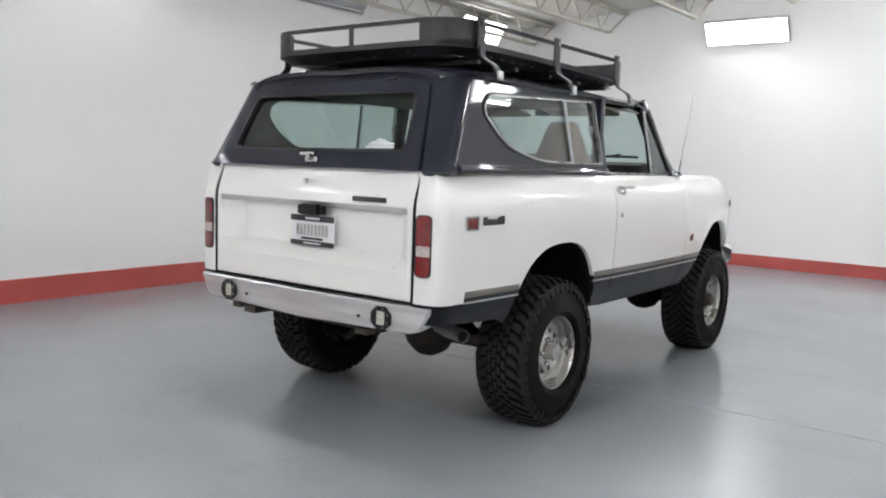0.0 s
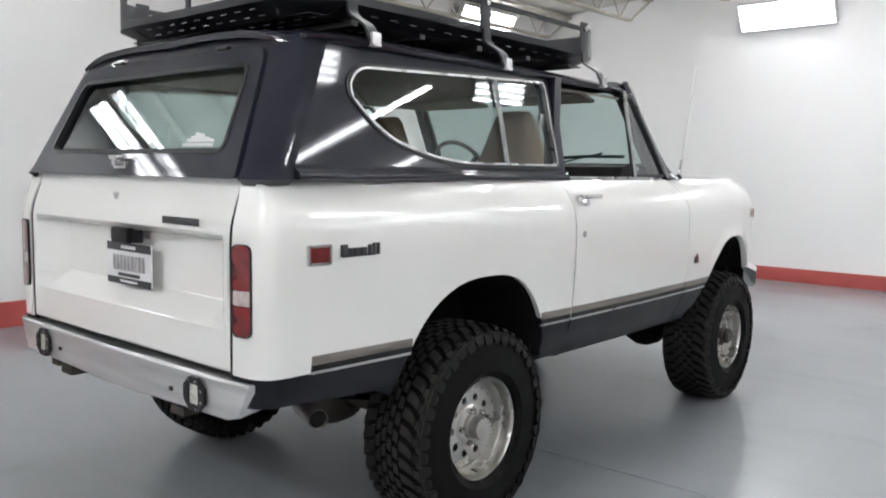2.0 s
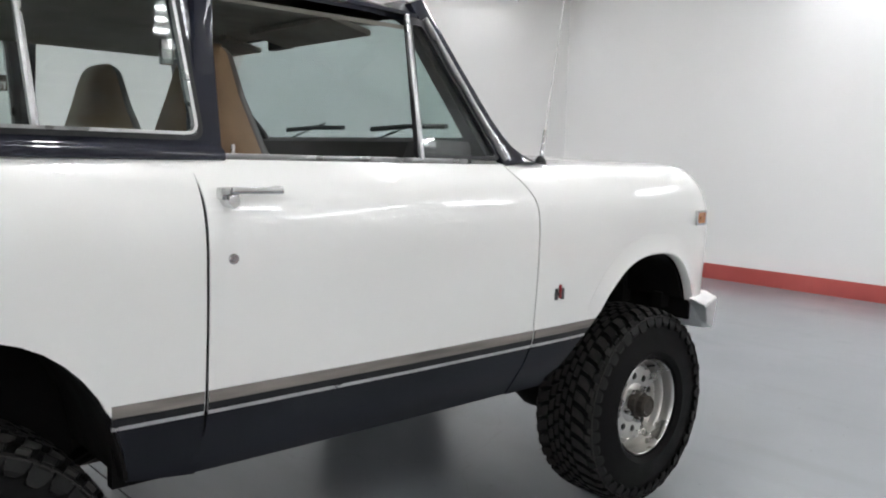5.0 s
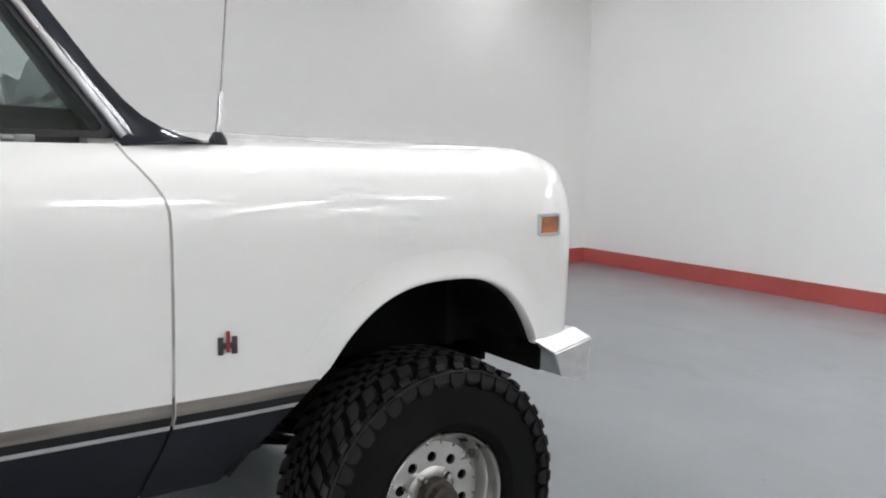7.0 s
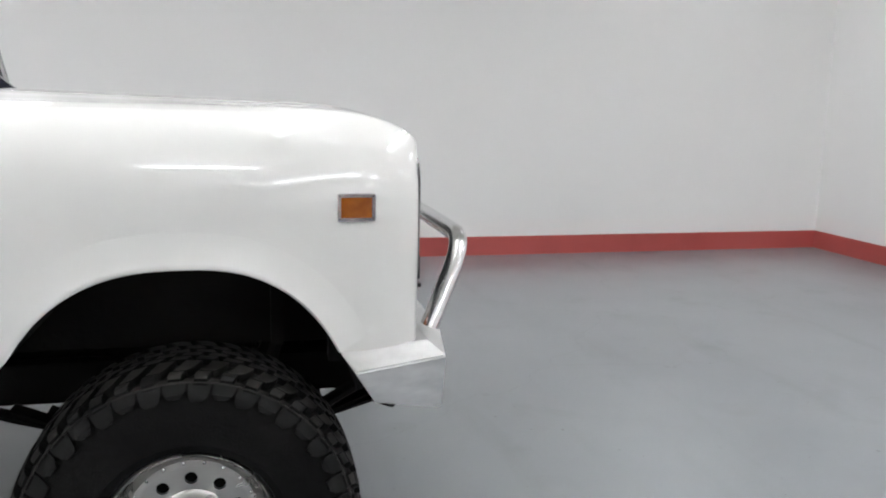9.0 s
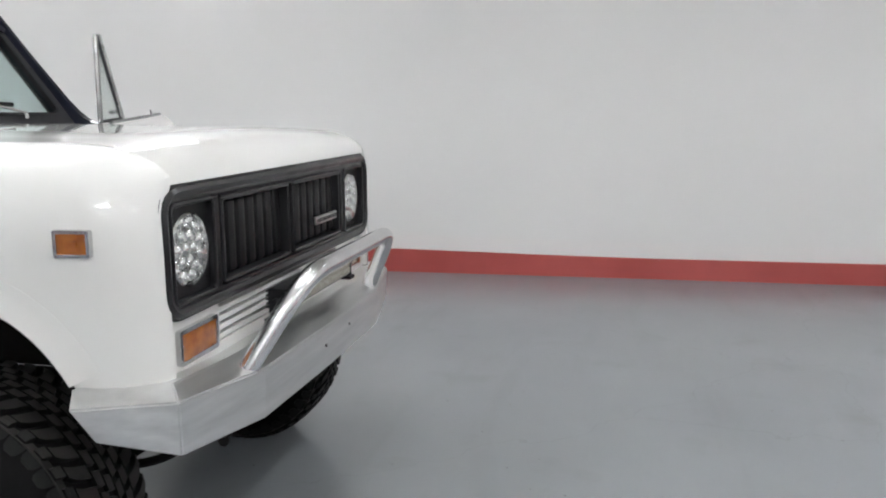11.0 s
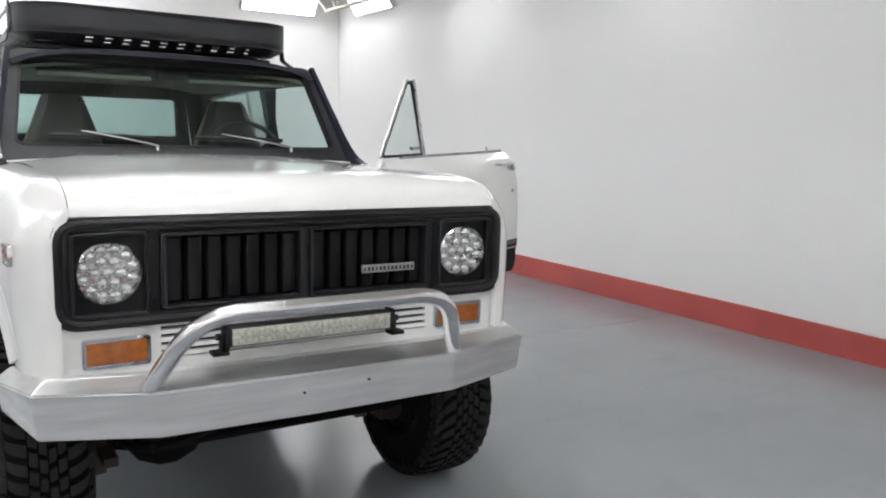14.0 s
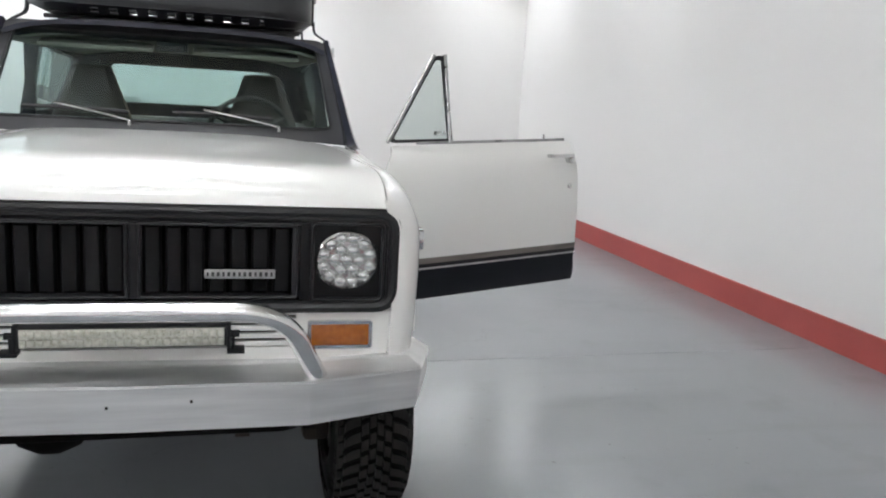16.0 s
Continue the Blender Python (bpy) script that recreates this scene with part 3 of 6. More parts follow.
def door(side):
    """A complete door about its hinge; side 1 is the right one."""
    origin = Vector((HINGE[0], HINGE[1], 0))

    def add(name, bm, m, parent, label=""):
        shifted(bm, origin)
        return part(name, mirrored(bm) if side < 0 else bm, m, parent, label)

    d = add("door", door_skin(), [M_WHITE, M_BLACK], car, "cream-white door" if side > 0 else "cream-white door standing wide open")
    trims(0, 0, d, door_front, door_rear, side < 0, origin)
    # inner panel
    bm = bmesh.new()
    slab(bm, rounded([(0.62, 0.64), (1.60, 0.64), (1.60, 1.335), (0.62, 1.335)], 0.04), lambda a, b, q: (0.835 - 0.03 * smooth(1.1, 1.35, b) - q, a, b), 0.03)
    add("inner_panel", bm, M_DASH, d, "dark vinyl inner door panel")
    # belt moulding
    bm = bmesh.new()
    box(bm, (0.815, 1.03, 1.364), (0.020, 0.90, 0.014), 0.004)
    add("belt_moulding", bm, M_MOULD, d)
    # vent window
    frame_out = rounded(VENT, [0.012, 0.03, 0.02, 0.012], 3)
    c = (sum(p[0] for p in VENT) / 4 - 0.02, sum(p[1] for p in VENT) / 4 - 0.03)
    inner = [(1.304, 1.382), (1.614, 1.382), (1.341, 1.762), (1.304, 1.762)]
    bm = bmesh.new()
    ring(bm, frame_out, rounded(inner, [0.008, 0.025, 0.012, 0.008], 3), lambda a, b, q: (window_x(b) + 0.008 - q, a, b), 0.016, 48)
    v = add("vent_frame", bm, M_SATIN, d, "black vent window frame")
    bm = bmesh.new()
    tube(bm, [on_side(1.297, 1.365, -0.006), on_side(1.284, 1.79, -0.006)], 0.0095, 10)
    add("vent_post", bm, M_MOULD, d, "bright metal vent window post")
    bm = bmesh.new()
    tube(bm, [on_side(1.645, 1.372, -0.012), on_side(1.350, 1.785, -0.012)], 0.0095, 10)
    add("vent_moulding", bm, M_MOULD, d, "bright slanting edge moulding")
    bm = bmesh.new()
    slab(bm, rounded([(1.301, 1.379), (1.618, 1.379), (1.342, 1.766), (1.301, 1.766)], 0.008, 3), on_side, 0.004)
    g = add("vent_glass", bm, M_PANE, d)
    g.visible_shadow = False
    add("vent_latch", boxes(((0.79, 1.34, 1.41), (0.03, 0.05, 0.02), 0.005)), M_CHROME, d)
    add("lock_button", boxes(((0.80, 0.70, 1.378), (0.008, 0.008, 0.03), 0.002)), M_CHROME, d)
    # handle
    hx = side_x(0.66, 1.262)
    bm = bmesh.new()
    box(bm, (hx + 0.030, 0.690, 1.286), (0.014, 0.135, 0.017), 0.005)
    box(bm, (hx + 0.012, 0.622, 1.279), (0.034, 0.045, 0.030), 0.010)
    box(bm, (hx + 0.012, 0.752, 1.287), (0.034, 0.016, 0.018), 0.005)
    lathe_x(bm, [(0.0001, 0.046), (0.013, 0.046), (0.017, 0.040), (0.017, 0.0)], 16, (hx - 0.004, 0.625, 1.262))
    add("door_handle", bm, M_CHROME, d, "chrome push-button door handle")
    bm = bmesh.new()
    lathe_x(bm, [(0.0001, 0.008), (0.010, 0.008), (0.013, 0.004), (0.013, -0.004)], 18, (side_x(0.63, 1.127), 0.63, 1.127))
    add("door_lock", bm, M_CHROME, d)
    return d


dr = door(1)
dr.location = (HINGE[0], HINGE[1], 0)
dl = door(-1)
# the hinges tilt the open door up a little at its free end
dl.location, dl.rotation_euler = (-1.035, 1.744, 0.022), (Matrix.Rotation(radians(3.0), 3, "Y") @ Matrix.Rotation(radians(1.3), 3, "X") @ Matrix.Rotation(radians(DOOR_OPEN), 3, "Z")).to_euler()

trims(0.352, 0.561, qr)
trims(0.352, 0.561, ql, flip=True)
trims(-0.80, -0.385, qr)
trims(-0.80, -0.385, ql, flip=True)


def sill():
    return shell(bmesh.new(), lambda u, v: (side_x(0.545 + 1.095 * u, SILL + 0.055 * v) - 0.030, 0.545 + 1.095 * u, SILL + 0.055 * v), 16, 3, 0.02, (1, 0, 0))


both("sill_panel", sill, M_BLACK, car, "black sill behind the foot of the door")

def seam(edge, lo, hi, y0, y1, sunk=0.005):
    def P(u, v):
        z = lo + (hi - lo) * v
        y = edge(z) + y0 + (y1 - y0) * u
        return (side_x(y, z) - sunk, y, z)
    return shell(bmesh.new(), P, 2, 24, 0.01, (1, 0, 0))


# sunken black strip put in for the shade of the rear door gap
both("door_seal", lambda: seam(door_rear, 0.61, 1.352, -0.010, 0.001), M_UNDER, car, "black strip for the shade in the door gap")
# the front seam reads as a thin pale line, so its filler is pale
both("door_seal", lambda: seam(door_front, 0.83, 1.352, -0.001, 0.010, 0.003), M_SEAMFILL, car, "pale grey strip filling the door seam")
# likewise beside the tailgate, where the open gap would show white edges
both("gate_seal", lambda: shell(bmesh.new(), lambda u, v: (0.680 + 0.030 * u, -0.968 + rear_lean(0.74 + 0.60 * v), 0.74 + 0.60 * v), 2, 24, 0.01, (0, -1, 0)), M_UNDER, car, "black strip for the shade in the tailgate gap")

# front fender: side, crown up to the hood, round the nose to the lamp surround
FPATH = [(1.71, 1), (1.76, 1), (1.80, 1), (1.82, 1), (1.86, 1), (1.90, 1), (1.94, 1), (1.975, 1)] + [(y, 1) for y in easing(2.005, 2.80, 26)] + [(2.83, 1.0)]
FPATH = [(y, side_w(y), k) for y, k in FPATH] + [(2.867, 0.842, 0.95), (2.900, 0.830, 0.86), (2.930, 0.812, 0.72), (2.949, 0.793, 0.55), (2.960, 0.772, 0.4), (2.963, 0.744, 0.3)]
SEAM = 0.716


def nose_drop(y):
    t = min(1.0, max(0.0, (y - 2.62) / 0.348))
    return 0.100 * (1 - math.sqrt(1 - t ** 2.6 * 0.985))


def fender():
    def low(s):
        y = FPATH[round(s)][0]
        a = arch_front(y)
        if y > 2.72:
            return max(a, 0.80)
        return max(a, SILL)

    def place(s, z, e=None):
        y, w, k = FPATH[round(s)]
        if s == 0 or round(s) == 0:
            y = door_front(min(z, BELT)) + 0.007
            w = side_w(y)
        x = w - inset(min(z, BELT)) * k
        drop = nose_drop(y) * smooth(0.95, 1.34, z)
        if e is not None:
            x = x + (min(SEAM, x) - x) * e
            z = BELT + 0.014 * math.sin(e * math.pi / 2)
        return (x, y, z - drop)

    return panel(list(range(len(FPATH))), low, place, (0.15, 0.35, 0.6, 0.85, 1.0))


fr, fl = both("front_fender", fender, [M_WHITE, M_BLACK], car, "cream-white front fender with open wheel arch")


def arch_lip():
    """The soft flare pressed round the front wheel opening."""
    ys = [y for y in easing(2.006, 2.819, 90) if arch_front(y) > 0.812]
    loops = []
    for k, y in enumerate(ys):
        z = arch_front(y)
        dz = (arch_front(min(y + 0.002, 2.8195)) - arch_front(y - 0.002)) / 0.004
        n = Vector((-dz, 1.0)).normalized()
        wide = min(0.075, max(0.03, 2.852 - y))
        grow = smooth(0, 14, k)
        loop = []
        for d in (1.0, 0.75, 0.5, 0.3, 0.14, 0.03):
            a, b = y + n.x * d * wide, z + n.y * d * wide
            loop.append((side_x(a, b) + 0.0010 + 0.016 * grow * (1 - d) ** 2, a, b))
        loop.append((side_x(y, z) + 0.012 * grow, y - n.x * 0.003, z - n.y * 0.003))
        loop.append((side_x(y, z) - 0.022, y - n.x * 0.003, z - n.y * 0.003))
        a, b = y + n.x * wide, z + n.y * wide
        loop.append((side_x(a, b) - 0.006, a, b))
        loops.append(loop)
    return loft(bmesh.new(), loops)


part("arch_lip", arch_lip(), M_WHITE, fr, "", 60)
part("arch_lip", mirrored(arch_lip()), M_WHITE, fl, "", 60)
trims(1.715, 2.062, fr, front=lambda z: 1.818 + (z - 0.60) / 0.95, rear=lambda z: door_front(z) + 0.009)
trims(1.715, 2.062, fl, front=lambda z: 1.818 + (z - 0.60) / 0.95, rear=lambda z: door_front(z) + 0.009, flip=True)


# hood
def hood_z(x, y):
    s = abs(x) / SEAM
    z = 1.369 + 0.012 * (1 - s ** 2.2) + 0.004 * smooth(0.60, 0.48, abs(x)) + 0.018 * smooth(2.8, 1.7, y) * (1 - s ** 4)
    t = min(1.0, max(0.0, (y - 2.66) / 0.302))
    q = 1 - math.sqrt(1 - t ** 2.5 * 0.9999)
    return z + (1.270 - z) * q


def hood():
    ys = [1.70, 1.9, 2.1, 2.3, 2.5, 2.62, 2.70, 2.76, 2.81, 2.85, 2.88, 2.905, 2.93, 2.948, 2.958, 2.962]
    xs = [SEAM * k for k in (-0.995, -0.95, -0.9, -0.84, -0.78, -0.7, -0.5, -0.25, 0, 0.25, 0.5, 0.7, 0.78, 0.84, 0.9, 0.95, 0.995)]
    return shell(bmesh.new(), lambda u, v: (xs[round(v * 16)], ys[round(u * 15)], hood_z(xs[round(v * 16)], ys[round(u * 15)])), 15, 16, 0.018, (0, 0.2, 1))


hood_panel = part("hood", hood(), M_WHITE, car, "cream-white hood with raised middle")
part("cowl_panel", shell(bmesh.new(), lambda u, v: (-0.80 + 1.6 * v, 1.58 + 0.115 * u, 1.366 + 0.026 * (1 - (2 * v - 1) ** 2) + 0.004 * u), 4, 16, 0.015, (0, 0, 1)), M_WHITE, car)
bm = bmesh.new()
for k in range(9):
    box(bm, (-0.36 + 0.09 * k, 1.665, 1.400 - 0.010 * abs(k - 4) / 4), (0.06, 0.012, 0.006), 0.002)
part("cowl_vent", bm, M_SATIN, car)

# ---- front face ----
FY = 2.936


def face(a, b, d):
    return (a, FY - d, b)


OUT = rounded([(-0.764, 0.927), (0.764, 0.927), (0.764, 1.257), (-0.764, 1.257)], 0.075, 8)
bm = hollow(OUT, lambda a, b, d: (a, FY + 0.022 - d, b), 0.040, 0.055)
surround = part("grille_surround", bm, M_GLOSS, car, "gloss black surround of grille and headlights")


def sur(name, bm, m, label=""):
    return part(name, bm, m, surround, label)


def rim(name, x0, x1, z0, z1, round_by, y, r):
    """A rounded bead that runs once round an opening."""
    o = rounded([(x0, z0), (x1, z0), (x1, z1), (x0, z1)], round_by, 6)
    bm = bmesh.new()
    n = len(o)
    rings = []
    for k in range(n):
        (ax, az), (bx, bz), (cx, cz) = o[k - 1], o[k], o[(k + 1) % n]
        t = Vector((cx - ax, cz - az)).normalized()
        rings.append([bm.verts.new((bx + t.y * r * math.cos(q * math.pi / 4), y + r * math.sin(q * math.pi / 4), bz - t.x * r * math.cos(q * math.pi / 4))) for q in range(8)])
    for k in range(n):
        a, b = rings[k], rings[(k + 1) % n]
        for q in range(8):
            bm.faces.new((a[q], a[(q + 1) % 8], b[(q + 1) % 8], b[q]))
    bmesh.ops.recalc_face_normals(bm, faces=bm.faces)
    return sur(name, bm, M_GLOSS)


rim("surround_rim", -0.745, 0.745, 0.945, 1.239, 0.062, FY + 0.017, 0.0165)
for s in (-1, 1):
    rim("lamp_rim", s * 0.608 - 0.103, s * 0.608 + 0.103, 0.967, 1.207, 0.018, FY + 0.019, 0.0058)
    rim("grille_rim", s * 0.24 - 0.222, s * 0.24 + 0.222, 0.976, 1.198, 0.012, FY + 0.019, 0.0058)
# the plate behind, with openings for the grille and both lamps
bm = bmesh.new()
for x0, x1, z0, z1 in ((-0.725, 0.725, 0.942, 0.966), (-0.725, 0.725, 1.207, 1.232), (-0.725, -0.712, 0.966, 1.207), (0.712, 0.725, 0.966, 1.207), (-0.500, -0.470, 0.966, 1.207), (0.470, 0.500, 0.966, 1.207)):
    box(bm, ((x0 + x1) / 2, FY + 0.004, (z0 + z1) / 2), (x1 - x0, 0.03, z1 - z0), 0.003)
sur("surround_plate", bm, M_RIB)
for s in (-1, 1):
    bm = hollow(rounded([(s * 0.608 - 0.108, 0.962), (s * 0.608 + 0.108, 0.962), (s * 0.608 + 0.108, 1.212), (s * 0.608 - 0.108, 1.212)], 0.022, 4), lambda a, b, d: (a, FY + 0.020 - d, b), 0.010, 0.03)
    sur("lamp_bezel", bm, M_SATIN)
    bm = bmesh.new()
    circle = [(s * 0.608 + 0.094 * math.cos(k * math.pi / 16), 1.088 + 0.094 * math.sin(k * math.pi / 16)) for k in range(32)]
    ring(bm, [(s * 0.608 - 0.104, 0.966), (s * 0.608 + 0.104, 0.966), (s * 0.608 + 0.104, 1.208), (s * 0.608 - 0.104, 1.208)], circle, lambda a, b, d: (a, FY + 0.004 - d, b), 0.012, 32)
    sur("lamp_panel", bm, M_RIB)
    bm = bmesh.new()
    dome = [(0.0865 * (1 - k / 5), 0.014 + 0.010 * (1 - (1 - k / 5) ** 2)) for k in range(5)] + [(0.0004, 0.024)]
    rows = [[bm.verts.new((s * 0.608 + r * math.cos(k * math.pi / 18), FY + y, 1.088 + r * math.sin(k * math.pi / 18))) for k in range(36)] for r, y in dome]
    for a, b in zip(rows, rows[1:]):
        for k in range(36):
            bm.faces.new((a[k], a[(k + 1) % 36], b[(k + 1) % 36], b[k]))
    bmesh.ops.recalc_face_normals(bm, faces=bm.faces)
    cover = sur("headlight_glass", bm, M_CLEARGLASS, "clear domed headlight glass")
    cover.visible_shadow = False
    # LED headlight: dark bowl, clear lens, a cluster of small cups
    bm = bmesh.new()
    lathe = [(0.0001, -0.012), (0.091, -0.012), (0.0935, 0.006), (0.088, 0.010), (0.086, 0.0)]
    rows = [[bm.verts.new((s * 0.608 + r * math.cos(k * math.pi / 18), FY + y, 1.088 + r * math.sin(k * math.pi / 18))) for k in range(36)] for r, y in lathe]
    for a, b in zip(rows, rows[1:]):
        for k in range(36):
            bm.faces.new((a[k], a[(k + 1) % 36], b[(k + 1) % 36], b[k]))
    bmesh.ops.recalc_face_normals(bm, faces=bm.faces)
    head = sur("headlight", bm, M_CHROME, "round LED headlight with many small lenses")
    pos = [(0, 0)] + [(0.0365 * math.cos(k * math.pi / 3), 0.0365 * math.sin(k * math.pi / 3)) for k in range(6)] + [(0.0705 * math.cos(k * math.pi / 6 + 0.26), 0.0705 * math.sin(k * math.pi / 6 + 0.26)) for k in range(12)]
    for px, pz in pos:
        bm = bmesh.new()
        prof = [(0.0186, -0.006), (0.0186, 0.002), (0.0170, 0.0055), (0.0120, 0.0085), (0.0105, 0.0060), (0.0060, 0.0072), (0.0002, 0.0082)]
        rows = [[bm.verts.new((s * 0.608 + px + r * math.cos(k * math.pi / 6), FY + y - 0.006, 1.088 + pz + r * math.sin(k * math.pi / 6))) for k in range(12)] for r, y in prof]
        for a, b in zip(rows, rows[1:]):
            for k in range(12):
                bm.faces.new((a[k], a[(k + 1) % 12], b[(k + 1) % 12], b[k]))
        bmesh.ops.recalc_face_normals(bm, faces=bm.faces)
        # one level deeper is the limit, so the cups belong to the surround
        part("lamp_lens", bm, M_BULB, surround, "", 70)
# grille: two halves of upright ribs
for s in (-1, 1):
    x0, x1 = (0.012, 0.460) if s > 0 else (-0.460, -0.012)
    bm = hollow(rounded([(x0, 0.970), (x1, 0.970), (x1, 1.204), (x0, 1.204)], 0.012, 3), lambda a, b, d: (a, FY + 0.020 - d, b), 0.012, 0.04)
    sur("grille_frame", bm, M_SATIN)
    for k in range(7):
        x = (x0 + x1) / 2 + (k - 3) * 0.0615
        bm = bmesh.new()
        pts = [(x - 0.0255, -0.03), (x - 0.0245, -0.012), (x - 0.019, -0.004), (x, 0.000), (x + 0.019, -0.004), (x + 0.0245, -0.012), (x + 0.0255, -0.03)]
        loft(bm, [[(a, FY + b + c, z) for a, b in pts] for z, c in ((0.982, -0.010), (0.992, 0.0), (1.182, 0.0), (1.192, -0.010))])
        sur("grille_rib", bm, M_RIB)
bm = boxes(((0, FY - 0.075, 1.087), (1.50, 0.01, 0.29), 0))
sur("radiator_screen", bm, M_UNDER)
bm = boxes(((0, FY - 0.002, 1.087), (0.024, 0.03, 0.236), 0.004))
sur("grille_post", bm, M_GRILLE)
bm = bmesh.new()
loft(bm, [[(x, FY + 0.022, 1.200), (x, FY + 0.027, 1.207), (x, FY + 0.016, 1.217), (x, FY + 0.006, 1.208)] for x in (-0.470, 0.470)])
sur("grille_lintel", bm, M_GLOSS, "glossy black ledge above the grille")
bm = boxes(((-0.300, FY + 0.024, 1.050), (0.200, 0.010, 0.028), 0.003))
sur("grille_badge", bm, M_BADGE, "small silver name bar on the grille")
bm = bmesh.new()
for k in range(13):
    box(bm, (-0.390 + 0.015 * k, FY + 0.0300, 1.050), (0.008 if k % 3 else 0.006, 0.002, 0.013))
sur("badge_mark", bm, M_DARKBADGE)

# panel below the surround, slotted
valance = part("front_valance", boxes(((0, FY - 0.010, 0.784), (1.49, 0.02, 0.048), 0.002)), M_WHITE, car, "white panel with black louvre slots")
for s in (-1, 1):
    part("valance_side", boxes(((s * 0.6045, FY - 0.0105, 0.848), (0.281, 0.02, 0.160), 0.003)), M_WHITE, valance)
for k in range(5):
    part("louvre", boxes(((0, FY - 0.010, 0.917 - 0.0245 * k), (0.93, 0.02, 0.0150), 0.002)), M_WHITE, valance)
# black sheet that stands in for the shade behind the slots
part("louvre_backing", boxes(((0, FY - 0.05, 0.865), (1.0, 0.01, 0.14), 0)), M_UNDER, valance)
for s in (-1, 1):
    o = rounded([(s * 0.594 - 0.096, 0.803), (s * 0.594 + 0.096, 0.803), (s * 0.594 + 0.096, 0.893), (s * 0.594 - 0.096, 0.893)], 0.010, 3)
    b1 = part("turn_signal", hollow(o, lambda a, b, d: (a, FY + 0.014 - d, b), 0.011, 0.02), M_CHROME, valance, "amber front turn signal in chrome bezel")
    bm = boxes(((s * 0.594, FY + 0.004, 0.848), (0.171, 0.014, 0.069), 0.004))
    part("amber_lens", bm, M_AMBER, valance, "amber turn signal lens")

surround.location.z = 0.013
valance.location.z = 0.017

# ---- front bumper, bull bar, light bar ----
# sections across: back of the top plate, ridge, front edge, lower edge, lower return
WING = [(0.820, 2.790, 0.810), (0.858, 2.764, 0.812), (0.912, 2.794, 0.782), (0.894, 2.842, 0.700), (0.862, 2.850, 0.706)]
CORNER = [(0.720, 2.905, 0.806), (0.796, 2.985, 0.818), (0.834, 3.022, 0.788), (0.822, 3.016, 0.654), (0.795, 2.982, 0.648)]
FOLD = [(0.500, 2.912, 0.792), (0.500, 2.992, 0.798), (0.500, 3.080, 0.766), (0.500, 3.076, 0.628), (0.500, 3.030, 0.620)]
MIDDLE = [(0.0, 2.915, 0.788), (0.0, 2.994, 0.793), (0.0, 3.086, 0.761), (0.0, 3.082, 0.622), (0.0, 3.036, 0.614)]


def left_side(sec):
    """The mirrored section; the left end hangs a little lower."""
    return [(-x, y, z - 0.016 * x) for x, y, z in sec]


bm = loft(bmesh.new(), [left_side(WING), left_side(CORNER), left_side(FOLD), MIDDLE, FOLD, CORNER, WING])
bmesh.ops.bevel(bm, geom=[e for e in bm.edges if e.calc_face_angle(0) > radians(15)], offset=0.004, segments=2, affect="EDGES")
fb = part("front_bumper", bm, M_ALU, car, "raw brushed aluminium plate bumper", 9)
for x, z in ((-0.17, 0.712), (0.06, 0.70)):
    part("bumper_bolt", boxes(((x, 3.083, z), (0.008, 0.010, 0.008), 0.002)), M_RUSTY, fb)
pts = bent([(-0.522, 3.040, 0.764), (-0.415, 3.168, 1.003), (0.415, 3.168, 1.003), (0.530, 3.040, 0.764)], 0.13, 8)
bar = part("bull_bar", tube(bmesh.new(), pts, 0.0275, 18), M_TUBE, car, "polished tubular bull bar")
bm = bmesh.new()
box(bm, (0, 2.995, 0.877), (0.56, 0.05, 0.062), 0.006)
lb = part("light_bar", bm, M_SATIN, car, "black LED light bar on brackets")
lb.location = (0.012, 0.038, 0.022)
bm = bmesh.new()
for r in range(2):
    for k in range(26):
        box(bm, (-0.262 + 0.021 * k, 3.021, 0.864 + 0.026 * r), (0.0185, 0.008, 0.0225), 0.006)
leds = part("led_strip", bm, M_LED, lb)
tagged(leds, "rows of small clear LED cups", "", "", "stuff")
part("reflector_strip", boxes(((0, 3.0185, 0.877), (0.545, 0.006, 0.053), 0.002)), M_LED, lb)
bm = bmesh.new()
for k in range(5):
    box(bm, (0, 2.965, 0.853 + 0.012 * k), (0.54, 0.03, 0.004))
part("cooling_fin", bm, M_SATIN, lb)
for s in (-1, 1):
    bm = boxes(((s * 0.285, 2.995, 0.877), (0.012, 0.056, 0.074), 0.004), ((s * 0.297, 2.995, 0.850), (0.010, 0.035, 0.05), 0.003), ((s * 0.305, 2.995, 0.829), (0.05, 0.05, 0.012), 0.003))
    tube(bm, [(s * 0.29, 2.995, 0.878), (s * 0.315, 2.995, 0.878)], 0.011, 8)
    part("bracket", bm, M_GRILLE, lb)

# ---- rear: tailgate, lamps, bumper ----
XS = [-0.684, -0.678, -0.658, -0.652, -0.558, -0.552, -0.25, 0, 0.25, 0.552, 0.558, 0.652, 0.658, 0.678, 0.684]
ZS = [0.768, 0.776, 0.894, 0.900, 0.957, 0.963, 1.06, 1.155, 1.165, 1.180, 1.188, 1.21, 1.24, 1.27, 1.30, 1.33, 1.350]


def gate_y(x, z):
    y = -0.973 + rear_lean(z) * 1.02
    inx = min(1.0, max(0.0, (0.655 - abs(x)) / 0.100))
    inz = min(1.0, max(0.0, (z - 0.897) / 0.063)) * min(1.0, max(0.0, (1.183 - z) / 0.022))
    return y + 0.092 * min(inx, inz) + 0.006 * (abs(x) > 0.682 or z < 0.771)


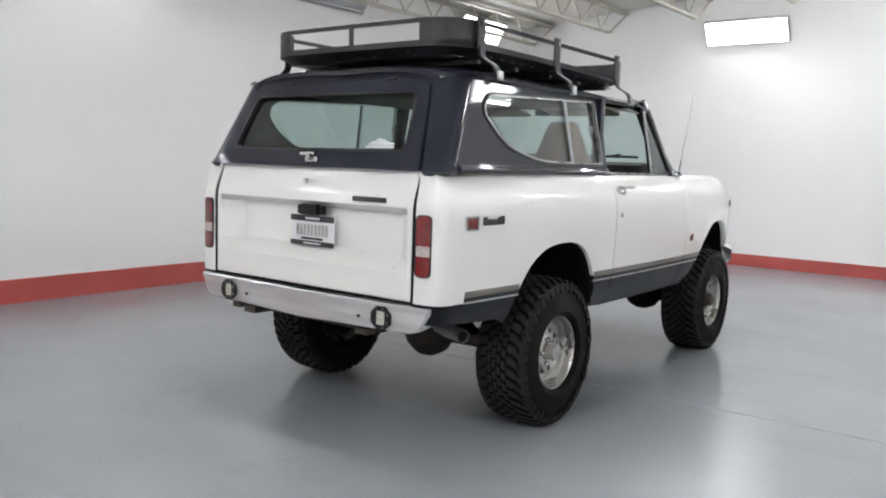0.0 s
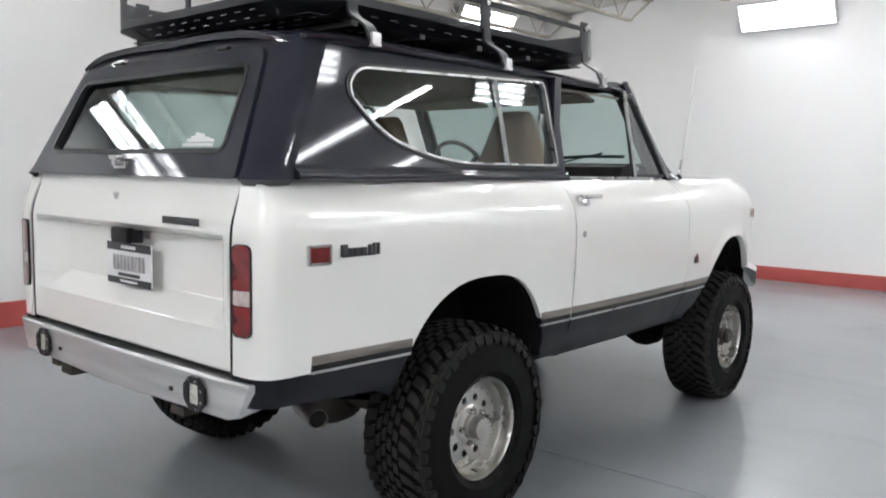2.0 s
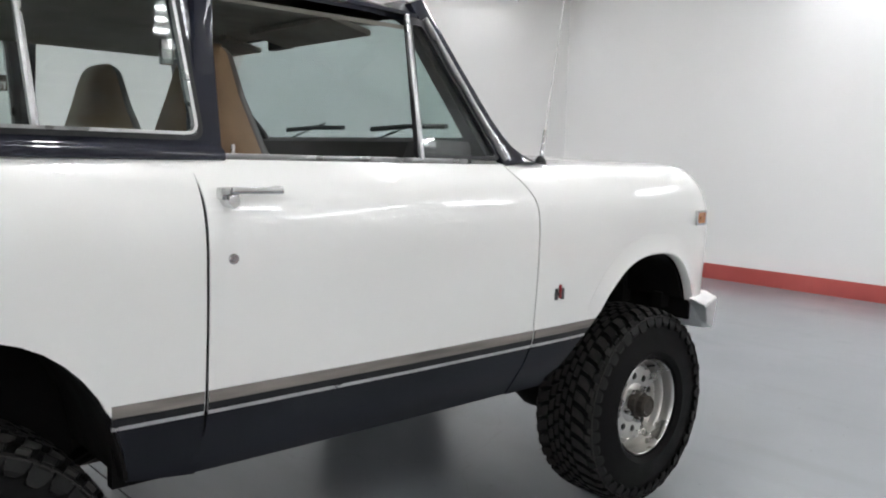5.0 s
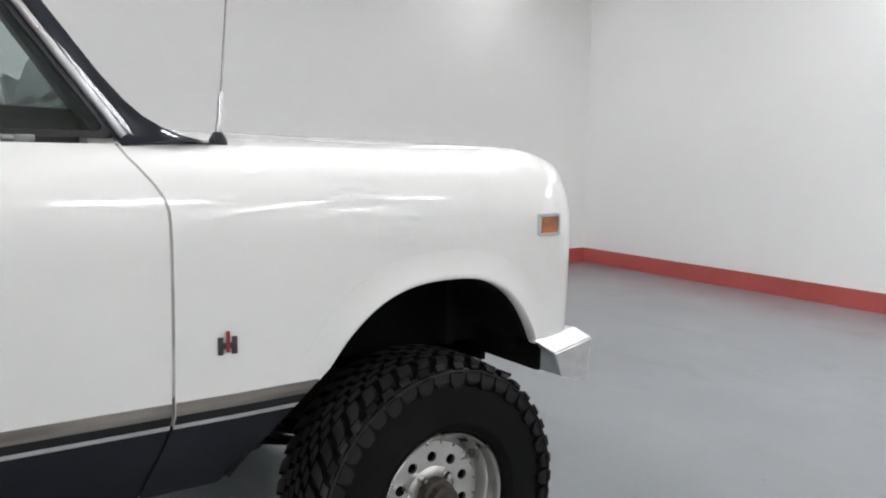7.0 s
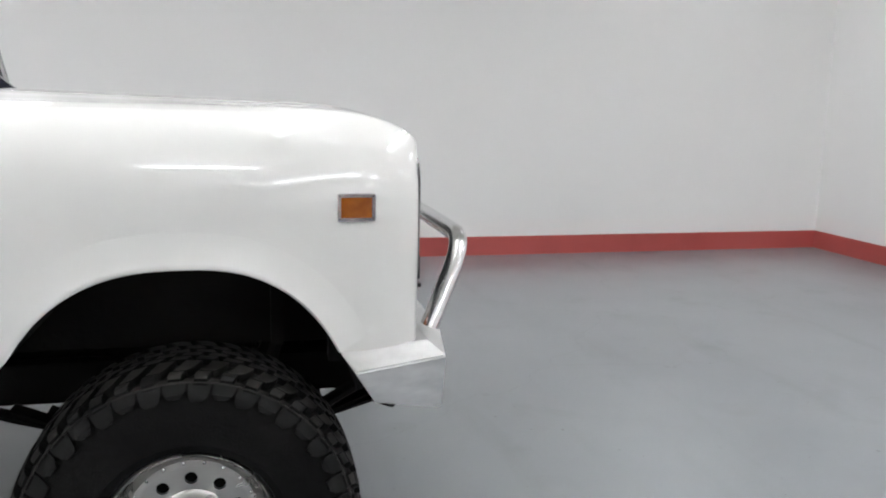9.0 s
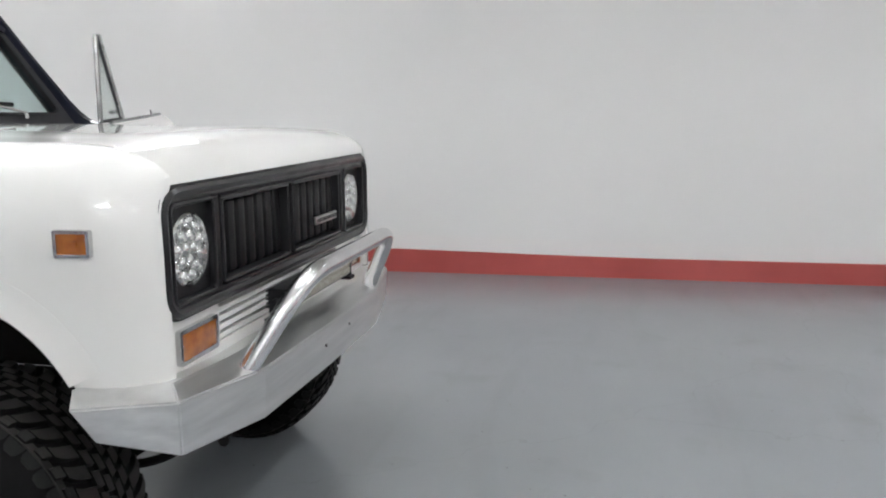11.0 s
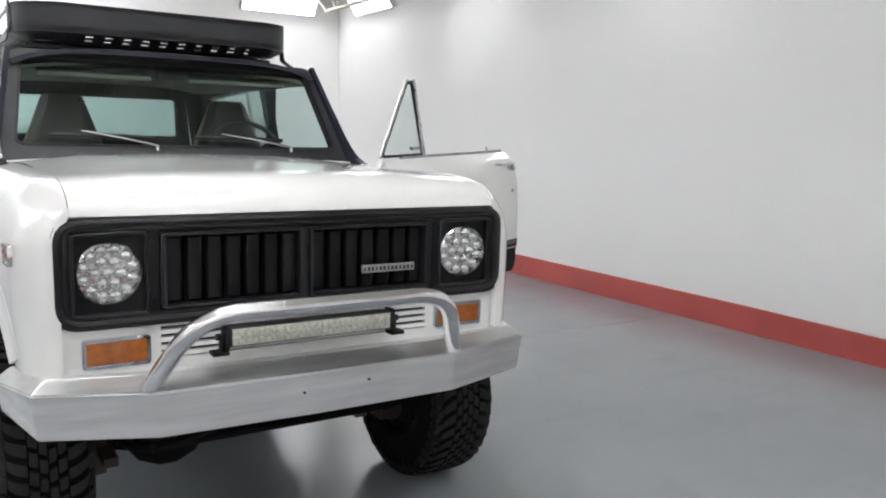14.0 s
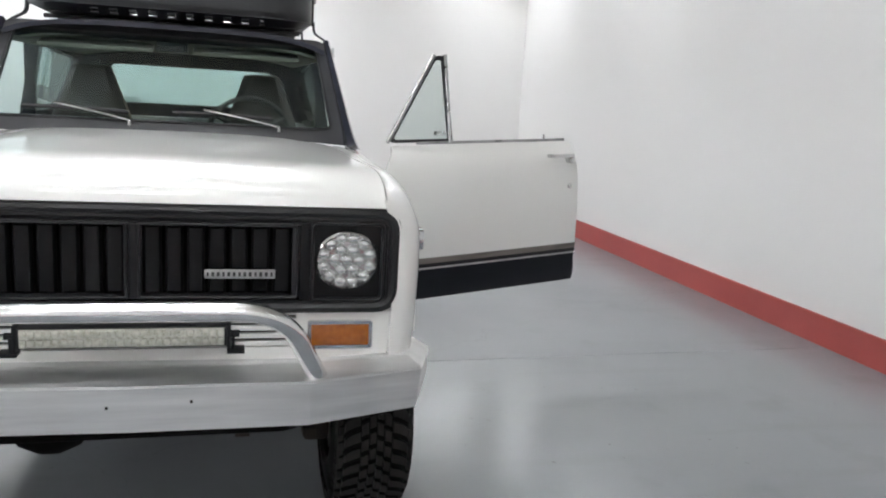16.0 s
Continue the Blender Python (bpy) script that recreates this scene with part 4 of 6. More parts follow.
def gate():
    return shell(bmesh.new(), lambda u, v: (XS[round(u * 14)], gate_y(XS[round(u * 14)], ZS[round(v * 16)]), ZS[round(v * 16)]), 14, 16, 0.025, (0, -1, 0))


tg = part("tailgate", gate(), M_WHITE, car, "cream-white tailgate with recessed panel", 24)
part("gate_latch_emblem", boxes(((0, -0.966, 1.287), (0.030, 0.008, 0.014), 0.003), ((0.004, -0.968, 1.276), (0.012, 0.012, 0.016), 0.003)), M_CHROME, tg)
part("gate_badge", boxes(((0.428, -0.976, 1.214), (0.205, 0.007, 0.024), 0.002)), M_DARKBADGE, tg, "dark name bar")
# camera box on its mount, unlit
bm = boxes(((0.010, -0.935, 1.140), (0.17, 0.035, 0.045), 0.006), ((0.022, -0.957, 1.143), (0.11, 0.03, 0.055), 0.008))
part("reversing_camera", bm, M_GRILLE, tg, "black camera box above the licence plate")
part("licence_plate", boxes(((0.008, -0.925, 1.036), (0.305, 0.006, 0.152), 0.003)), M_PLATE, tg, "white dealer plate in black frame")
bm = boxes(((0.008, -0.9295, 1.096), (0.303, 0.004, 0.030), 0.001), ((0.008, -0.9295, 0.972), (0.303, 0.004, 0.024), 0.001))
part("plate_band", bm, M_DARKBADGE, tg)
for k in range(9):
    part("plate_mark", boxes(((-0.094 + 0.0255 * k, -0.9294, 1.038), (0.017, 0.003, 0.056), 0.001)), M_BADGE, tg)
part("plate_mark", boxes(((0.008, -0.929, 0.995), (0.15, 0.003, 0.012), 0)), M_DARKBADGE, tg)
part("plate_mark", boxes(((0.012, -0.9320, 1.096), (0.10, 0.002, 0.012), 0)), M_PLATE, tg)
part("plate_mark", boxes(((0.012, -0.9320, 0.972), (0.12, 0.002, 0.007), 0)), M_PLATE, tg)


def tail(side):
    c = side * 0.752
    o = rounded([(c - 0.040, 0.886), (c + 0.040, 0.886), (c + 0.040, 1.162), (c - 0.040, 1.162)], 0.026, 5)

    def at(a, b, d):
        return (a, -0.974 + 2.2 * max(0.0, abs(a) - 0.725) ** 2 - 0.008 + d + rear_lean(b) * 0.3, b)

    t = part("tail_light", hollow(o, at, 0.004, 0.02), M_GRILLE, car, "upright red and clear tail light")
    for nm, z0, z1, m in (("red_lens", 0.8905, 0.980, M_RED), ("reversing_lens", 0.982, 1.024, M_CLEAR), ("red_lens", 1.026, 1.1575, M_RED)):
        def P(u, v):
            z = z0 + (z1 - z0) * v
            e = 0.022 - min(0.022, z - 0.8899, 1.1581 - z)
            half = 0.014 + math.sqrt(max(0.0, 0.022 ** 2 - e * e))
            return at(c + half * (2 * u - 1), z, 0.001)
        part(nm, shell(bmesh.new(), P, 6, 20, 0.012, (0, -1, 0)), m, t)


tail(1)
tail(-1)

def rear_section(xt, xb, yb, zt, zb):
    """One section of the folded plate: xt at its upper edge, xb at its lower one."""
    return [(xt, yb + 0.006, zt), (xt, yb, zt - 0.008), (xb, yb, zb + 0.006), (xb, yb + 0.006, zb), (xb, -0.90, zb + 0.01), (xt, -0.90, zt)]


RIGHT_END = [(0.802, 0.800, -0.925, 0.750, 0.690), (0.794, 0.742, -0.984, 0.750, 0.640), (0.70, 0.70, -0.997, 0.752, 0.630), (0.0, 0.0, -1.000, 0.748, 0.612)]
LEFT_END = [(-a, -c, *r) for a, c, *r in RIGHT_END[:3]]
bm = loft(bmesh.new(), [rear_section(*r) for r in LEFT_END + RIGHT_END[::-1]])
rb = part("rear_bumper", bm, M_ALU, car, "raw aluminium plate rear bumper", 22)
for s in (-1, 1):
    bm = bmesh.new()
    oc = [(s * 0.541 + 0.062 * math.cos(k * math.pi / 4 + math.pi / 8), 0.682 + 0.058 * math.sin(k * math.pi / 4 + math.pi / 8)) for k in range(8)]
    ring(bm, oc, rounded([(s * 0.541 - 0.026, 0.650), (s * 0.541 + 0.026, 0.650), (s * 0.541 + 0.026, 0.714), (s * 0.541 - 0.026, 0.714)], 0.006, 2), lambda a, b, d: (a, -1.009 + d, b), 0.016, 32)
    part("lamp_housing", bm, M_GRILLE, rb)
    part("square_lens", boxes(((s * 0.541, -0.999, 0.682), (0.056, 0.012, 0.068), 0.003)), M_LED, rb, "clear square lens")
    for k in range(8):
        a = k * math.pi / 4 + math.pi / 8
        part("screw", boxes(((s * 0.541 + 0.050 * math.cos(a), -1.011, 0.682 + 0.047 * math.sin(a)), (0.008, 0.006, 0.008), 0.002)), M_CHROME, rb)
part("bumper_bolt", boxes(((-0.40, -1.001, 0.676), (0.014, 0.008, 0.014), 0.003), ((0.40, -1.001, 0.672), (0.014, 0.008, 0.014), 0.003)), M_RUSTY, rb)
bm = boxes(((-0.52, -0.93, 0.60), (0.06, 0.08, 0.03), 0.004), ((-0.40, -0.93, 0.59), (0.09, 0.10, 0.035), 0.004), ((0.40, -0.93, 0.595), (0.08, 0.1, 0.03), 0.004), ((0, -0.92, 0.60), (0.9, 0.03, 0.02), 0.004))
part("hitch_bracket", bm, M_RUSTY, rb)

# ---- hardtop ----
def roof_z(x, y):
    s = min(1.0, abs(x) / 0.752)
    edge = 0.055 * (1 - s ** 6) + 0.022 * (1 - s ** 2)
    ends = 0.045 * smooth(-0.48, -0.745, y) + 0.012 * smooth(1.10, 1.40, y)
    return 1.802 + edge - ends * (1 - 0.5 * s)


def roof():
    ys = [-0.758, -0.752, -0.735, -0.70, -0.63, -0.5, -0.2, 0.1, 0.4, 0.7, 1.0, 1.15, 1.25, 1.32, 1.37, 1.395]
    xs = [0.752 * k for k in (-1, -0.985, -0.95, -0.9, -0.82, -0.7, -0.45, -0.2, 0, 0.2, 0.45, 0.7, 0.82, 0.9, 0.95, 0.985, 1)]

    def P(u, v):
        y, x = ys[round(u * 15)], xs[round(v * 16)]
        k = 1 - 0.06 * smooth(1.1, 1.40, y) - 0.135 * max(0.0, (-0.60 - y) / 0.158) ** 3
        return (x * k, y, roof_z(x, y))

    return shell(bmesh.new(), P, 15, 16, 0.022, (0, 0, 1))


top = part("hardtop_roof", roof(), M_TOP, car, "gloss black hardtop roof")
part("headliner", shell(bmesh.new(), lambda u, v: (-0.70 + 1.40 * v, -0.70 + 2.02 * u, 1.755 + 0.045 * (1 - (2 * v - 1) ** 4)), 8, 12, 0.012, (0, 0, -1)), M_LINER, top, "grey-tan headliner")


def rail(side):
    bm = bmesh.new()
    n = 22
    loops = []
    for k in range(n + 1):
        y = -0.715 + 2.055 * (k / n) ** 1.3
        x = 0.757 - 0.045 * smooth(1.1, 1.40, y) - 0.10 * max(0.0, (-0.60 - y) / 0.158) ** 3
        loops.append([(x - 0.02, y, 1.792), (x + 0.014, y, 1.790), (x + 0.016, y, 1.800), (x + 0.010, y, 1.798), (x - 0.004, y, 1.805), (x - 0.02, y, 1.808)])
    loft(bm, loops)
    part("drip_rail", bm if side > 0 else mirrored(bm), M_TOP, top)


rail(1)
rail(-1)

# side of the hardtop with its window
WIN = [(-0.590, 1.640), (-0.535, 1.722), (0.565, 1.772), (0.606, 1.412), (-0.180, 1.412), (-0.460, 1.505)]
WIN_R = rounded(WIN[::-1], [0.12, 0.22, 0.035, 0.035, 0.06, 0.05], 6)


def gate_plane(z):
    return -0.955 + 0.205 * (z - 1.352) / 0.44


def gate_half(z):
    return 0.712 - 0.112 * (z - 1.352) / 0.44


def side_panel():
    outer = [(gate_plane(1.36) + 0.11, 1.358), (0.662, 1.358), (0.662, 1.795), (gate_plane(1.795) + 0.11, 1.795)]
    return ring(bmesh.new(), outer, WIN_R, lambda a, b, d: (window_x(b) + 0.004 - d, a, b), 0.045, 90)


sp = both("hardtop_side", side_panel, M_TOP, car, "gloss black hardtop side panel")
for side, ob in ((1, sp[0]), (-1, sp[1])):
    def fix(bm):
        return bm if side > 0 else mirrored(bm)
    part("window_moulding", fix(hollow(WIN_R, lambda a, b, d: (window_x(b) + 0.012 - d, a, b), 0.008, 0.02)), M_MOULD, ob, "bright window moulding")
    part("window_gasket", fix(hollow([(0.02 + (p[0] - 0.02) * 1.022, 1.59 + (p[1] - 1.59) * 1.07) for p in WIN_R], lambda a, b, d: (window_x(b) + 0.010 - d, a, b), 0.012, 0.015)), M_GRILLE, ob)
    shrink = [(p[0] * 0.985 - 0.001, 1.59 + (p[1] - 1.59) * 0.965) for p in WIN_R]
    g = part("quarter_glass", fix(slab(bmesh.new(), shrink, lambda a, b, d: (window_x(b) - 0.008 - d, a, b), 0.004)), M_PANE, ob, "clear rear side window")
    g.visible_shadow = False
    bm = bmesh.new()
    tube(bm, [(window_x(1.42) + 0.002, 0.245, 1.418), (window_x(1.75) + 0.002, 0.222, 1.750)], 0.010, 8)
    part("window_divider", fix(bm), M_MOULD, ob)
    part("window_catch", fix(boxes(((window_x(1.60) - 0.02, 0.552, 1.605), (0.02, 0.03, 0.06), 0.006))), M_CHROME, ob)
    # rounded corner pillar between side and rear
    def P(u, v):
        z = 1.350 + 0.448 * v
        a = u * math.pi / 2
        rx = window_x(z) + 0.004 - gate_half(z) - 0.004
        flare = 0.011 * max(0.0, 1 - (z - 1.350) / 0.045) ** 2
        return (window_x(z) + 0.004 - rx * (1 - math.cos(a)) + flare * math.cos(a), gate_plane(z) + 0.112 - 0.112 * math.sin(a) - 0.6 * flare * math.sin(a), z)
    part("corner_pillar", fix(shell(bmesh.new(), P, 14, 36, 0.03, (1, -1, 0))), M_TOP, ob)
    # ledge where the top sits on the body
    bm = bmesh.new()
    loops = []
    for k in range(13):
        y = -0.83 + 1.49 * k / 12
        loops.append([(0.836, y, 1.352), (0.841, y, 1.357), (0.842, y, 1.366), (0.839, y, 1.374), (0.832, y, 1.379), (0.823, y, 1.383), (0.817, y, 1.389), (0.8142, y, 1.397), (0.79, y, 1.397), (0.78, y, 1.352)])
    part("base_flange", fix(loft(bm, loops)), M_TOP, ob, "", 50)
    # pillar behind the door
    part("door_pillar", fix(boxes(((0.760, 0.632, 1.585), (0.05, 0.05, 0.42), 0.008))), M_TOP, ob)

# lift gate
GO = rounded([(-0.706, 1.352), (0.706, 1.352), (0.606, 1.772), (-0.606, 1.772)], [0.015, 0.015, 0.06, 0.06], 5)
GI = rounded([(-0.604, 1.430), (0.604, 1.430), (0.560, 1.722), (-0.560, 1.722)], [0.05, 0.05, 0.05, 0.05], 5)
lg = part("lift_gate", ring(bmesh.new(), GO, GI, lambda a, b, d: (a, gate_plane(b) - 0.012 + d, b), 0.035, 80), M_TOP, car, "black lift gate with tinted rear window")
part("gate_seal", hollow(GI, lambda a, b, d: (a, gate_plane(b) - 0.016 + d, b), 0.014, 0.02), M_GRILLE, lg)
g = part("rear_glass", slab(bmesh.new(), GI, lambda a, b, d: (a, gate_plane(b) + 0.004 + d, b), 0.004), M_GLASS, lg, "green-tinted rear window")
g.visible_shadow = False
bm = boxes(((0.0, gate_plane(1.40) - 0.024, 1.415), (0.10, 0.018, 0.016), 0.004), ((0.035, gate_plane(1.40) - 0.026, 1.388), (0.085, 0.024, 0.026), 0.005), ((0.03, gate_plane(1.40) - 0.042, 1.40), (0.025, 0.03, 0.03), 0.006))
part("gate_latch", bm, M_CHROME, lg)
bm = bmesh.new()
for k in range(6):
    h = (0.012, 0.020, 0.030, 0.026, 0.016, 0.010)[k]
    box(bm, (0.36 + 0.026 * k, gate_plane(1.48) - 0.002, 1.465 + h / 2), (0.024, 0.002, h))
box(bm, (0.425, gate_plane(1.455) - 0.002, 1.456), (0.17, 0.002, 0.010))
part("window_sticker", bm, M_PLATE, lg, "small white decal")
for x in (-0.35, 0.35):
    part("hinge", boxes(((x, gate_plane(1.782) - 0.004, 1.782), (0.07, 0.014, 0.012), 0.004)), M_GRILLE, lg)

# the panel above and beside the gate, a little further in
part("rear_header", shell(bmesh.new(), lambda u, v: ((2 * u - 1) * 0.63, gate_plane(1.74 + 0.07 * v) + 0.006, 1.74 + (roof_z(0.66 * (2 * u - 1), -0.75) - 0.008 - 1.74) * v), 12, 4, 0.02, (0, -1, 0)), M_TOP, top)

# windscreen
def screen(a, b, d):
    """b runs 0 to 1 up the raked screen."""
    return (a, 1.655 - 0.315 * b - 0.8 * d, 1.372 + 0.468 * b - 0.55 * d)


SO = rounded([(-0.800, 0.0), (0.800, 0.0), (0.702, 1.02), (-0.702, 1.02)], [0.02, 0.02, 0.06, 0.06], 4)
SI = rounded([(-0.728, 0.128), (0.728, 0.128), (0.669, 0.958), (-0.669, 0.958)], [0.07, 0.07, 0.06, 0.06], 5)
ws = part("windscreen_frame", ring(bmesh.new(), SO, SI, screen, 0.05, 80), M_FRAME, car, "black windscreen frame")
part("screen_seal", hollow(SI, lambda a, b, d: screen(a, b, d - 0.006), 0.012, 0.02), M_GRILLE, ws)
g = part("windscreen", slab(bmesh.new(), SI, lambda a, b, d: screen(a, b, d + 0.012), 0.005), M_GLASS, ws, "green-tinted windscreen glass")
g.visible_shadow = False
for x0, x1 in ((0.155, 0.462), (-0.481, -0.152)):
    bm = bmesh.new()
    p0, p1 = Vector(screen(x0, 0.115, -0.025)), Vector(screen(x1, 0.245, -0.02))
    tube(bm, [p0 - Vector((0, 0, 0.022)), p0], 0.009, 8)
    tube(bm, [p0, p0.lerp(p1, 0.5) + Vector((0, 0.010, 0.004)), p1], 0.0055, 8)
    w = part("wiper_arm", bm, M_CHROME, ws, "bright wiper arm")
    bm = bmesh.new()
    q0, q1 = Vector(screen(x1 - 0.30, 0.200, -0.010)), Vector(screen(x1 + 0.13, 0.215, -0.010))
    tube(bm, [q0, q0.lerp(q1, 0.5) + Vector((0, 0.004, 0.006)), q1], 0.010, 6)
    part("wiper_blade", bm, M_GRILLE, ws)


def pillar(side):
    """The outer windscreen pillar, flaring into a gasket foot that runs forward on the cowl."""
    loops = []
    for b, wide, ahead in ((-0.022, 0.034, 0.150), (-0.010, 0.032, 0.128), (0.010, 0.030, 0.088), (0.035, 0.028, 0.058), (0.075, 0.026, 0.034), (0.14, 0.024, 0.018), (0.25, 0.022, 0.008), (0.55, 0.019, 0.002), (1.0, 0.016, 0.0)):
        p = Vector(screen(0.804 - 0.092 * b, b, -0.004))
        q = p + Vector((0, 0.020 + ahead, 0.010 - 0.02 * min(1.0, ahead * 6)))
        q.z = max(q.z, 1.3665)
        r = p - Vector((0, 0.026, 0.012))
        loops.append([(side * (v.x + d), v.y, v.z) for v, d in ((r, -wide), (r, wide * 0.8), (p.lerp(q, 0.4), wide), (q, wide * 0.55), (q, -wide * 0.7))])
    return loft(bmesh.new(), loops)


for s in (-1, 1):
    part("pillar_edge", pillar(s), M_TOP, ws, "blue-black outer pillar with a flared foot", 50)
bm = bmesh.new()
box(bm, (0, 1.30, 1.772), (0.14, 0.03, 0.05), 0.008)
part("mirror_mount", bm, M_GRILLE, ws)
bm = bmesh.new()
for s in (-1, 1):
    box(bm, (s * 0.34, 1.20, 1.765), (0.50, 0.15, 0.018), 0.006, Matrix.Rotation(radians(-12), 3, "X"))
part("sun_visor", bm, M_LINER, ws)

# ---- interior ----
part("floor_pan", boxes(((0, -0.68, 0.70), (1.58, 0.46, 0.03), 0), ((0, -0.02, 0.70), (0.98, 0.86, 0.03), 0), ((0, 1.00, 0.70), (1.60, 1.18, 0.03), 0), ((0, 1.60, 0.98), (1.62, 0.03, 0.56), 0), ((0.44, -0.0, 0.86), (0.07, 0.86, 0.30), 0.02), ((-0.44, -0.0, 0.86), (0.07, 0.86, 0.30), 0.02)), M_DASH, car, "dark cabin floor")
bm = bmesh.new()
loft(bm, [[(x, 1.30, 1.20), (x, 1.285, 1.36), (x, 1.31, 1.418), (x, 1.36, 1.432), (x, 1.57, 1.425), (x, 1.60, 1.10), (x, 1.36, 1.10)] for x in (-0.74, -0.70, 0.70, 0.74)])
dash = part("dashboard", bm, M_DASH, car, "black padded dashboard")
bm = bmesh.new()
loft(bm, [[(x, 1.275, 1.24), (x, 1.272, 1.35), (x, 1.30, 1.36), (x, 1.30, 1.23)] for x in (-0.60, -0.16)])
part("instrument_panel", bm, M_GRILLE, dash)


def seat(side):
    x = side * 0.43
    bm = bmesh.new()
    loft(bm, [[(x + k, 0.74, 0.97), (x + k, 1.20, 1.00), (x + k, 1.235, 1.05), (x + k, 1.20, 1.10), (x + k, 0.76, 1.07)] for k in (-0.255, -0.235, 0.235, 0.255)])
    thing = part("seat", bm, M_TAN, car, "tan vinyl high-backed bucket seat")
    bm = bmesh.new()
    loops = []
    # stations up the backrest: height, half width, back and front faces
    for z, w, yb, yf in ((1.04, 0.235, 0.68, 0.91), (1.10, 0.25, 0.67, 0.950), (1.25, 0.24, 0.68, 0.950), (1.37, 0.205, 0.695, 0.925), (1.45, 0.172, 0.71, 0.900), (1.53, 0.142, 0.73, 0.875), (1.60, 0.118, 0.745, 0.862), (1.645, 0.104, 0.76, 0.852), (1.664, 0.094, 0.775, 0.838), (1.673, 0.075, 0.79, 0.822)):
        r = 0.05 * w / 0.25 + 0.012
        loops.append([(x - w, yb + r, z), (x - w + r, yb, z), (x + w - r, yb, z), (x + w, yb + r, z), (x + w, yf - r, z), (x + w - r, yf, z), (x + w * 0.45, yf - 0.012, z), (x - w * 0.45, yf - 0.012, z), (x - w + r, yf, z), (x - w, yf - r, z)])
    loft(bm, loops)
    bmesh.ops.recalc_face_normals(bm, faces=bm.faces)
    for f in bm.faces:
        f.material_index = 1 if f.normal.y < -0.25 else 0
    part("backrest", bm, [M_TAN, M_SEATBACK], thing, "tan backrest with dark brown rear", 60)
    part("seat_base", boxes(((x, 0.95, 0.85), (0.40, 0.42, 0.27), 0.02)), M_UNDER, thing)


seat(1)
seat(-1)
bm = bmesh.new()
ctr = Vector((-0.36, 1.362, 1.385))
ax = Matrix.Rotation(radians(-62), 3, "X")
tor = [ctr + ax @ Vector((0.192 * math.cos(k * math.pi / 16), 0.192 * math.sin(k * math.pi / 16), 0)) for k in range(33)]
tube(bm, tor, 0.0125, 10, False)
for k in range(3):
    a = math.pi / 2 + k * 2 * math.pi / 3
    tube(bm, [ctr + ax @ Vector((0.19 * math.cos(a), 0.19 * math.sin(a), 0)), ctr + ax @ Vector((0, 0, -0.03))], 0.012, 6)
tube(bm, [ctr + ax @ Vector((0, 0, 0.0)), ctr + ax @ Vector((0, 0, -0.35))], 0.032, 10)
part("steering_wheel", bm, M_DASH, dash, "black three-spoke steering wheel")

# ---- small things on the body ----
def marker(side, y, z, lens, label):
    x = side_x(y, z)
    tilt = math.atan2(side_w(y + 0.05) - side_w(y - 0.05), 0.1)
    def at(a, b, d):
        return (side * (x + (a - y) * math.tan(tilt) + 0.010 - d), a, b)
    o = rounded([(y - 0.043, z - 0.031), (y + 0.043, z - 0.031), (y + 0.043, z + 0.031), (y - 0.043, z + 0.031)], 0.005, 2)
    par = {(1, True): qr, (-1, True): ql, (1, False): fr, (-1, False): fl}[(side, y < 1)]
    part("side_marker", hollow(o, at, 0.008, 0.014), M_CHROME, par, label)
    part("marker_lens", slab(bmesh.new(), [(y - 0.036, z - 0.024), (y + 0.036, z - 0.024), (y + 0.036, z + 0.024), (y - 0.036, z + 0.024)], lambda a, b, d: at(a, b, d + 0.003), 0.012), lens, par)
    part("marker_bulb", slab(bmesh.new(), rounded([(y - 0.013, z - 0.007), (y + 0.013, z - 0.007), (y + 0.013, z + 0.007), (y - 0.013, z + 0.007)], 0.003, 2), lambda a, b, d: at(a, b, d - 0.001), 0.006), lens, par)


for s in (1, -1):
    marker(s, -0.786, 1.128, M_RED, "red side marker lamp in chrome bezel")
    marker(s, 2.801, 1.151, M_AMBER, "amber side marker lamp in chrome bezel")


def badge(side, parent):
    """A dark script badge, shown as a row of plain bars."""
    bm = bmesh.new()
    for k, (w, h) in enumerate(((0.026, 0.038), (0.020, 0.026), (0.022, 0.026), (0.022, 0.026), (0.012, 0.034), (0.010, 0.038), (0.010, 0.038))):
        y = -0.690 + 0.0255 * k - (0.008 if k > 4 else 0) * (k - 4)
        box(bm, (side * (side_x(y, 1.13) + 0.004), y, 1.117 + h / 2), (0.008, w, h), 0.002)
    box(bm, (side * (side_x(-0.63, 1.13) + 0.002), -0.612, 1.118), (0.005, 0.17, 0.006))
    part("name_badge", bm, M_DARKBADGE, parent, "dark name badge drawn as bars")


badge(1, qr)
badge(-1, ql)
for s, par in ((1, fr), (-1, fl)):
    y, z = 1.822, 0.935
    x = side_x(y, z)
    bm = bmesh.new()
    for dy in (-0.0155, 0.0155):
        box(bm, (s * (x + 0.003), y + dy, z - 0.005), (0.007, 0.011, 0.038), 0.001)
    box(bm, (s * (x + 0.003), y, z - 0.005), (0.006, 0.03, 0.012))
    part("fender_emblem", bm, M_DARKBADGE, par, "small black and red emblem")
    part("emblem_bar", boxes(((s * (x + 0.006), y, z + 0.004), (0.007, 0.007, 0.046), 0.001)), M_REDBADGE, par)

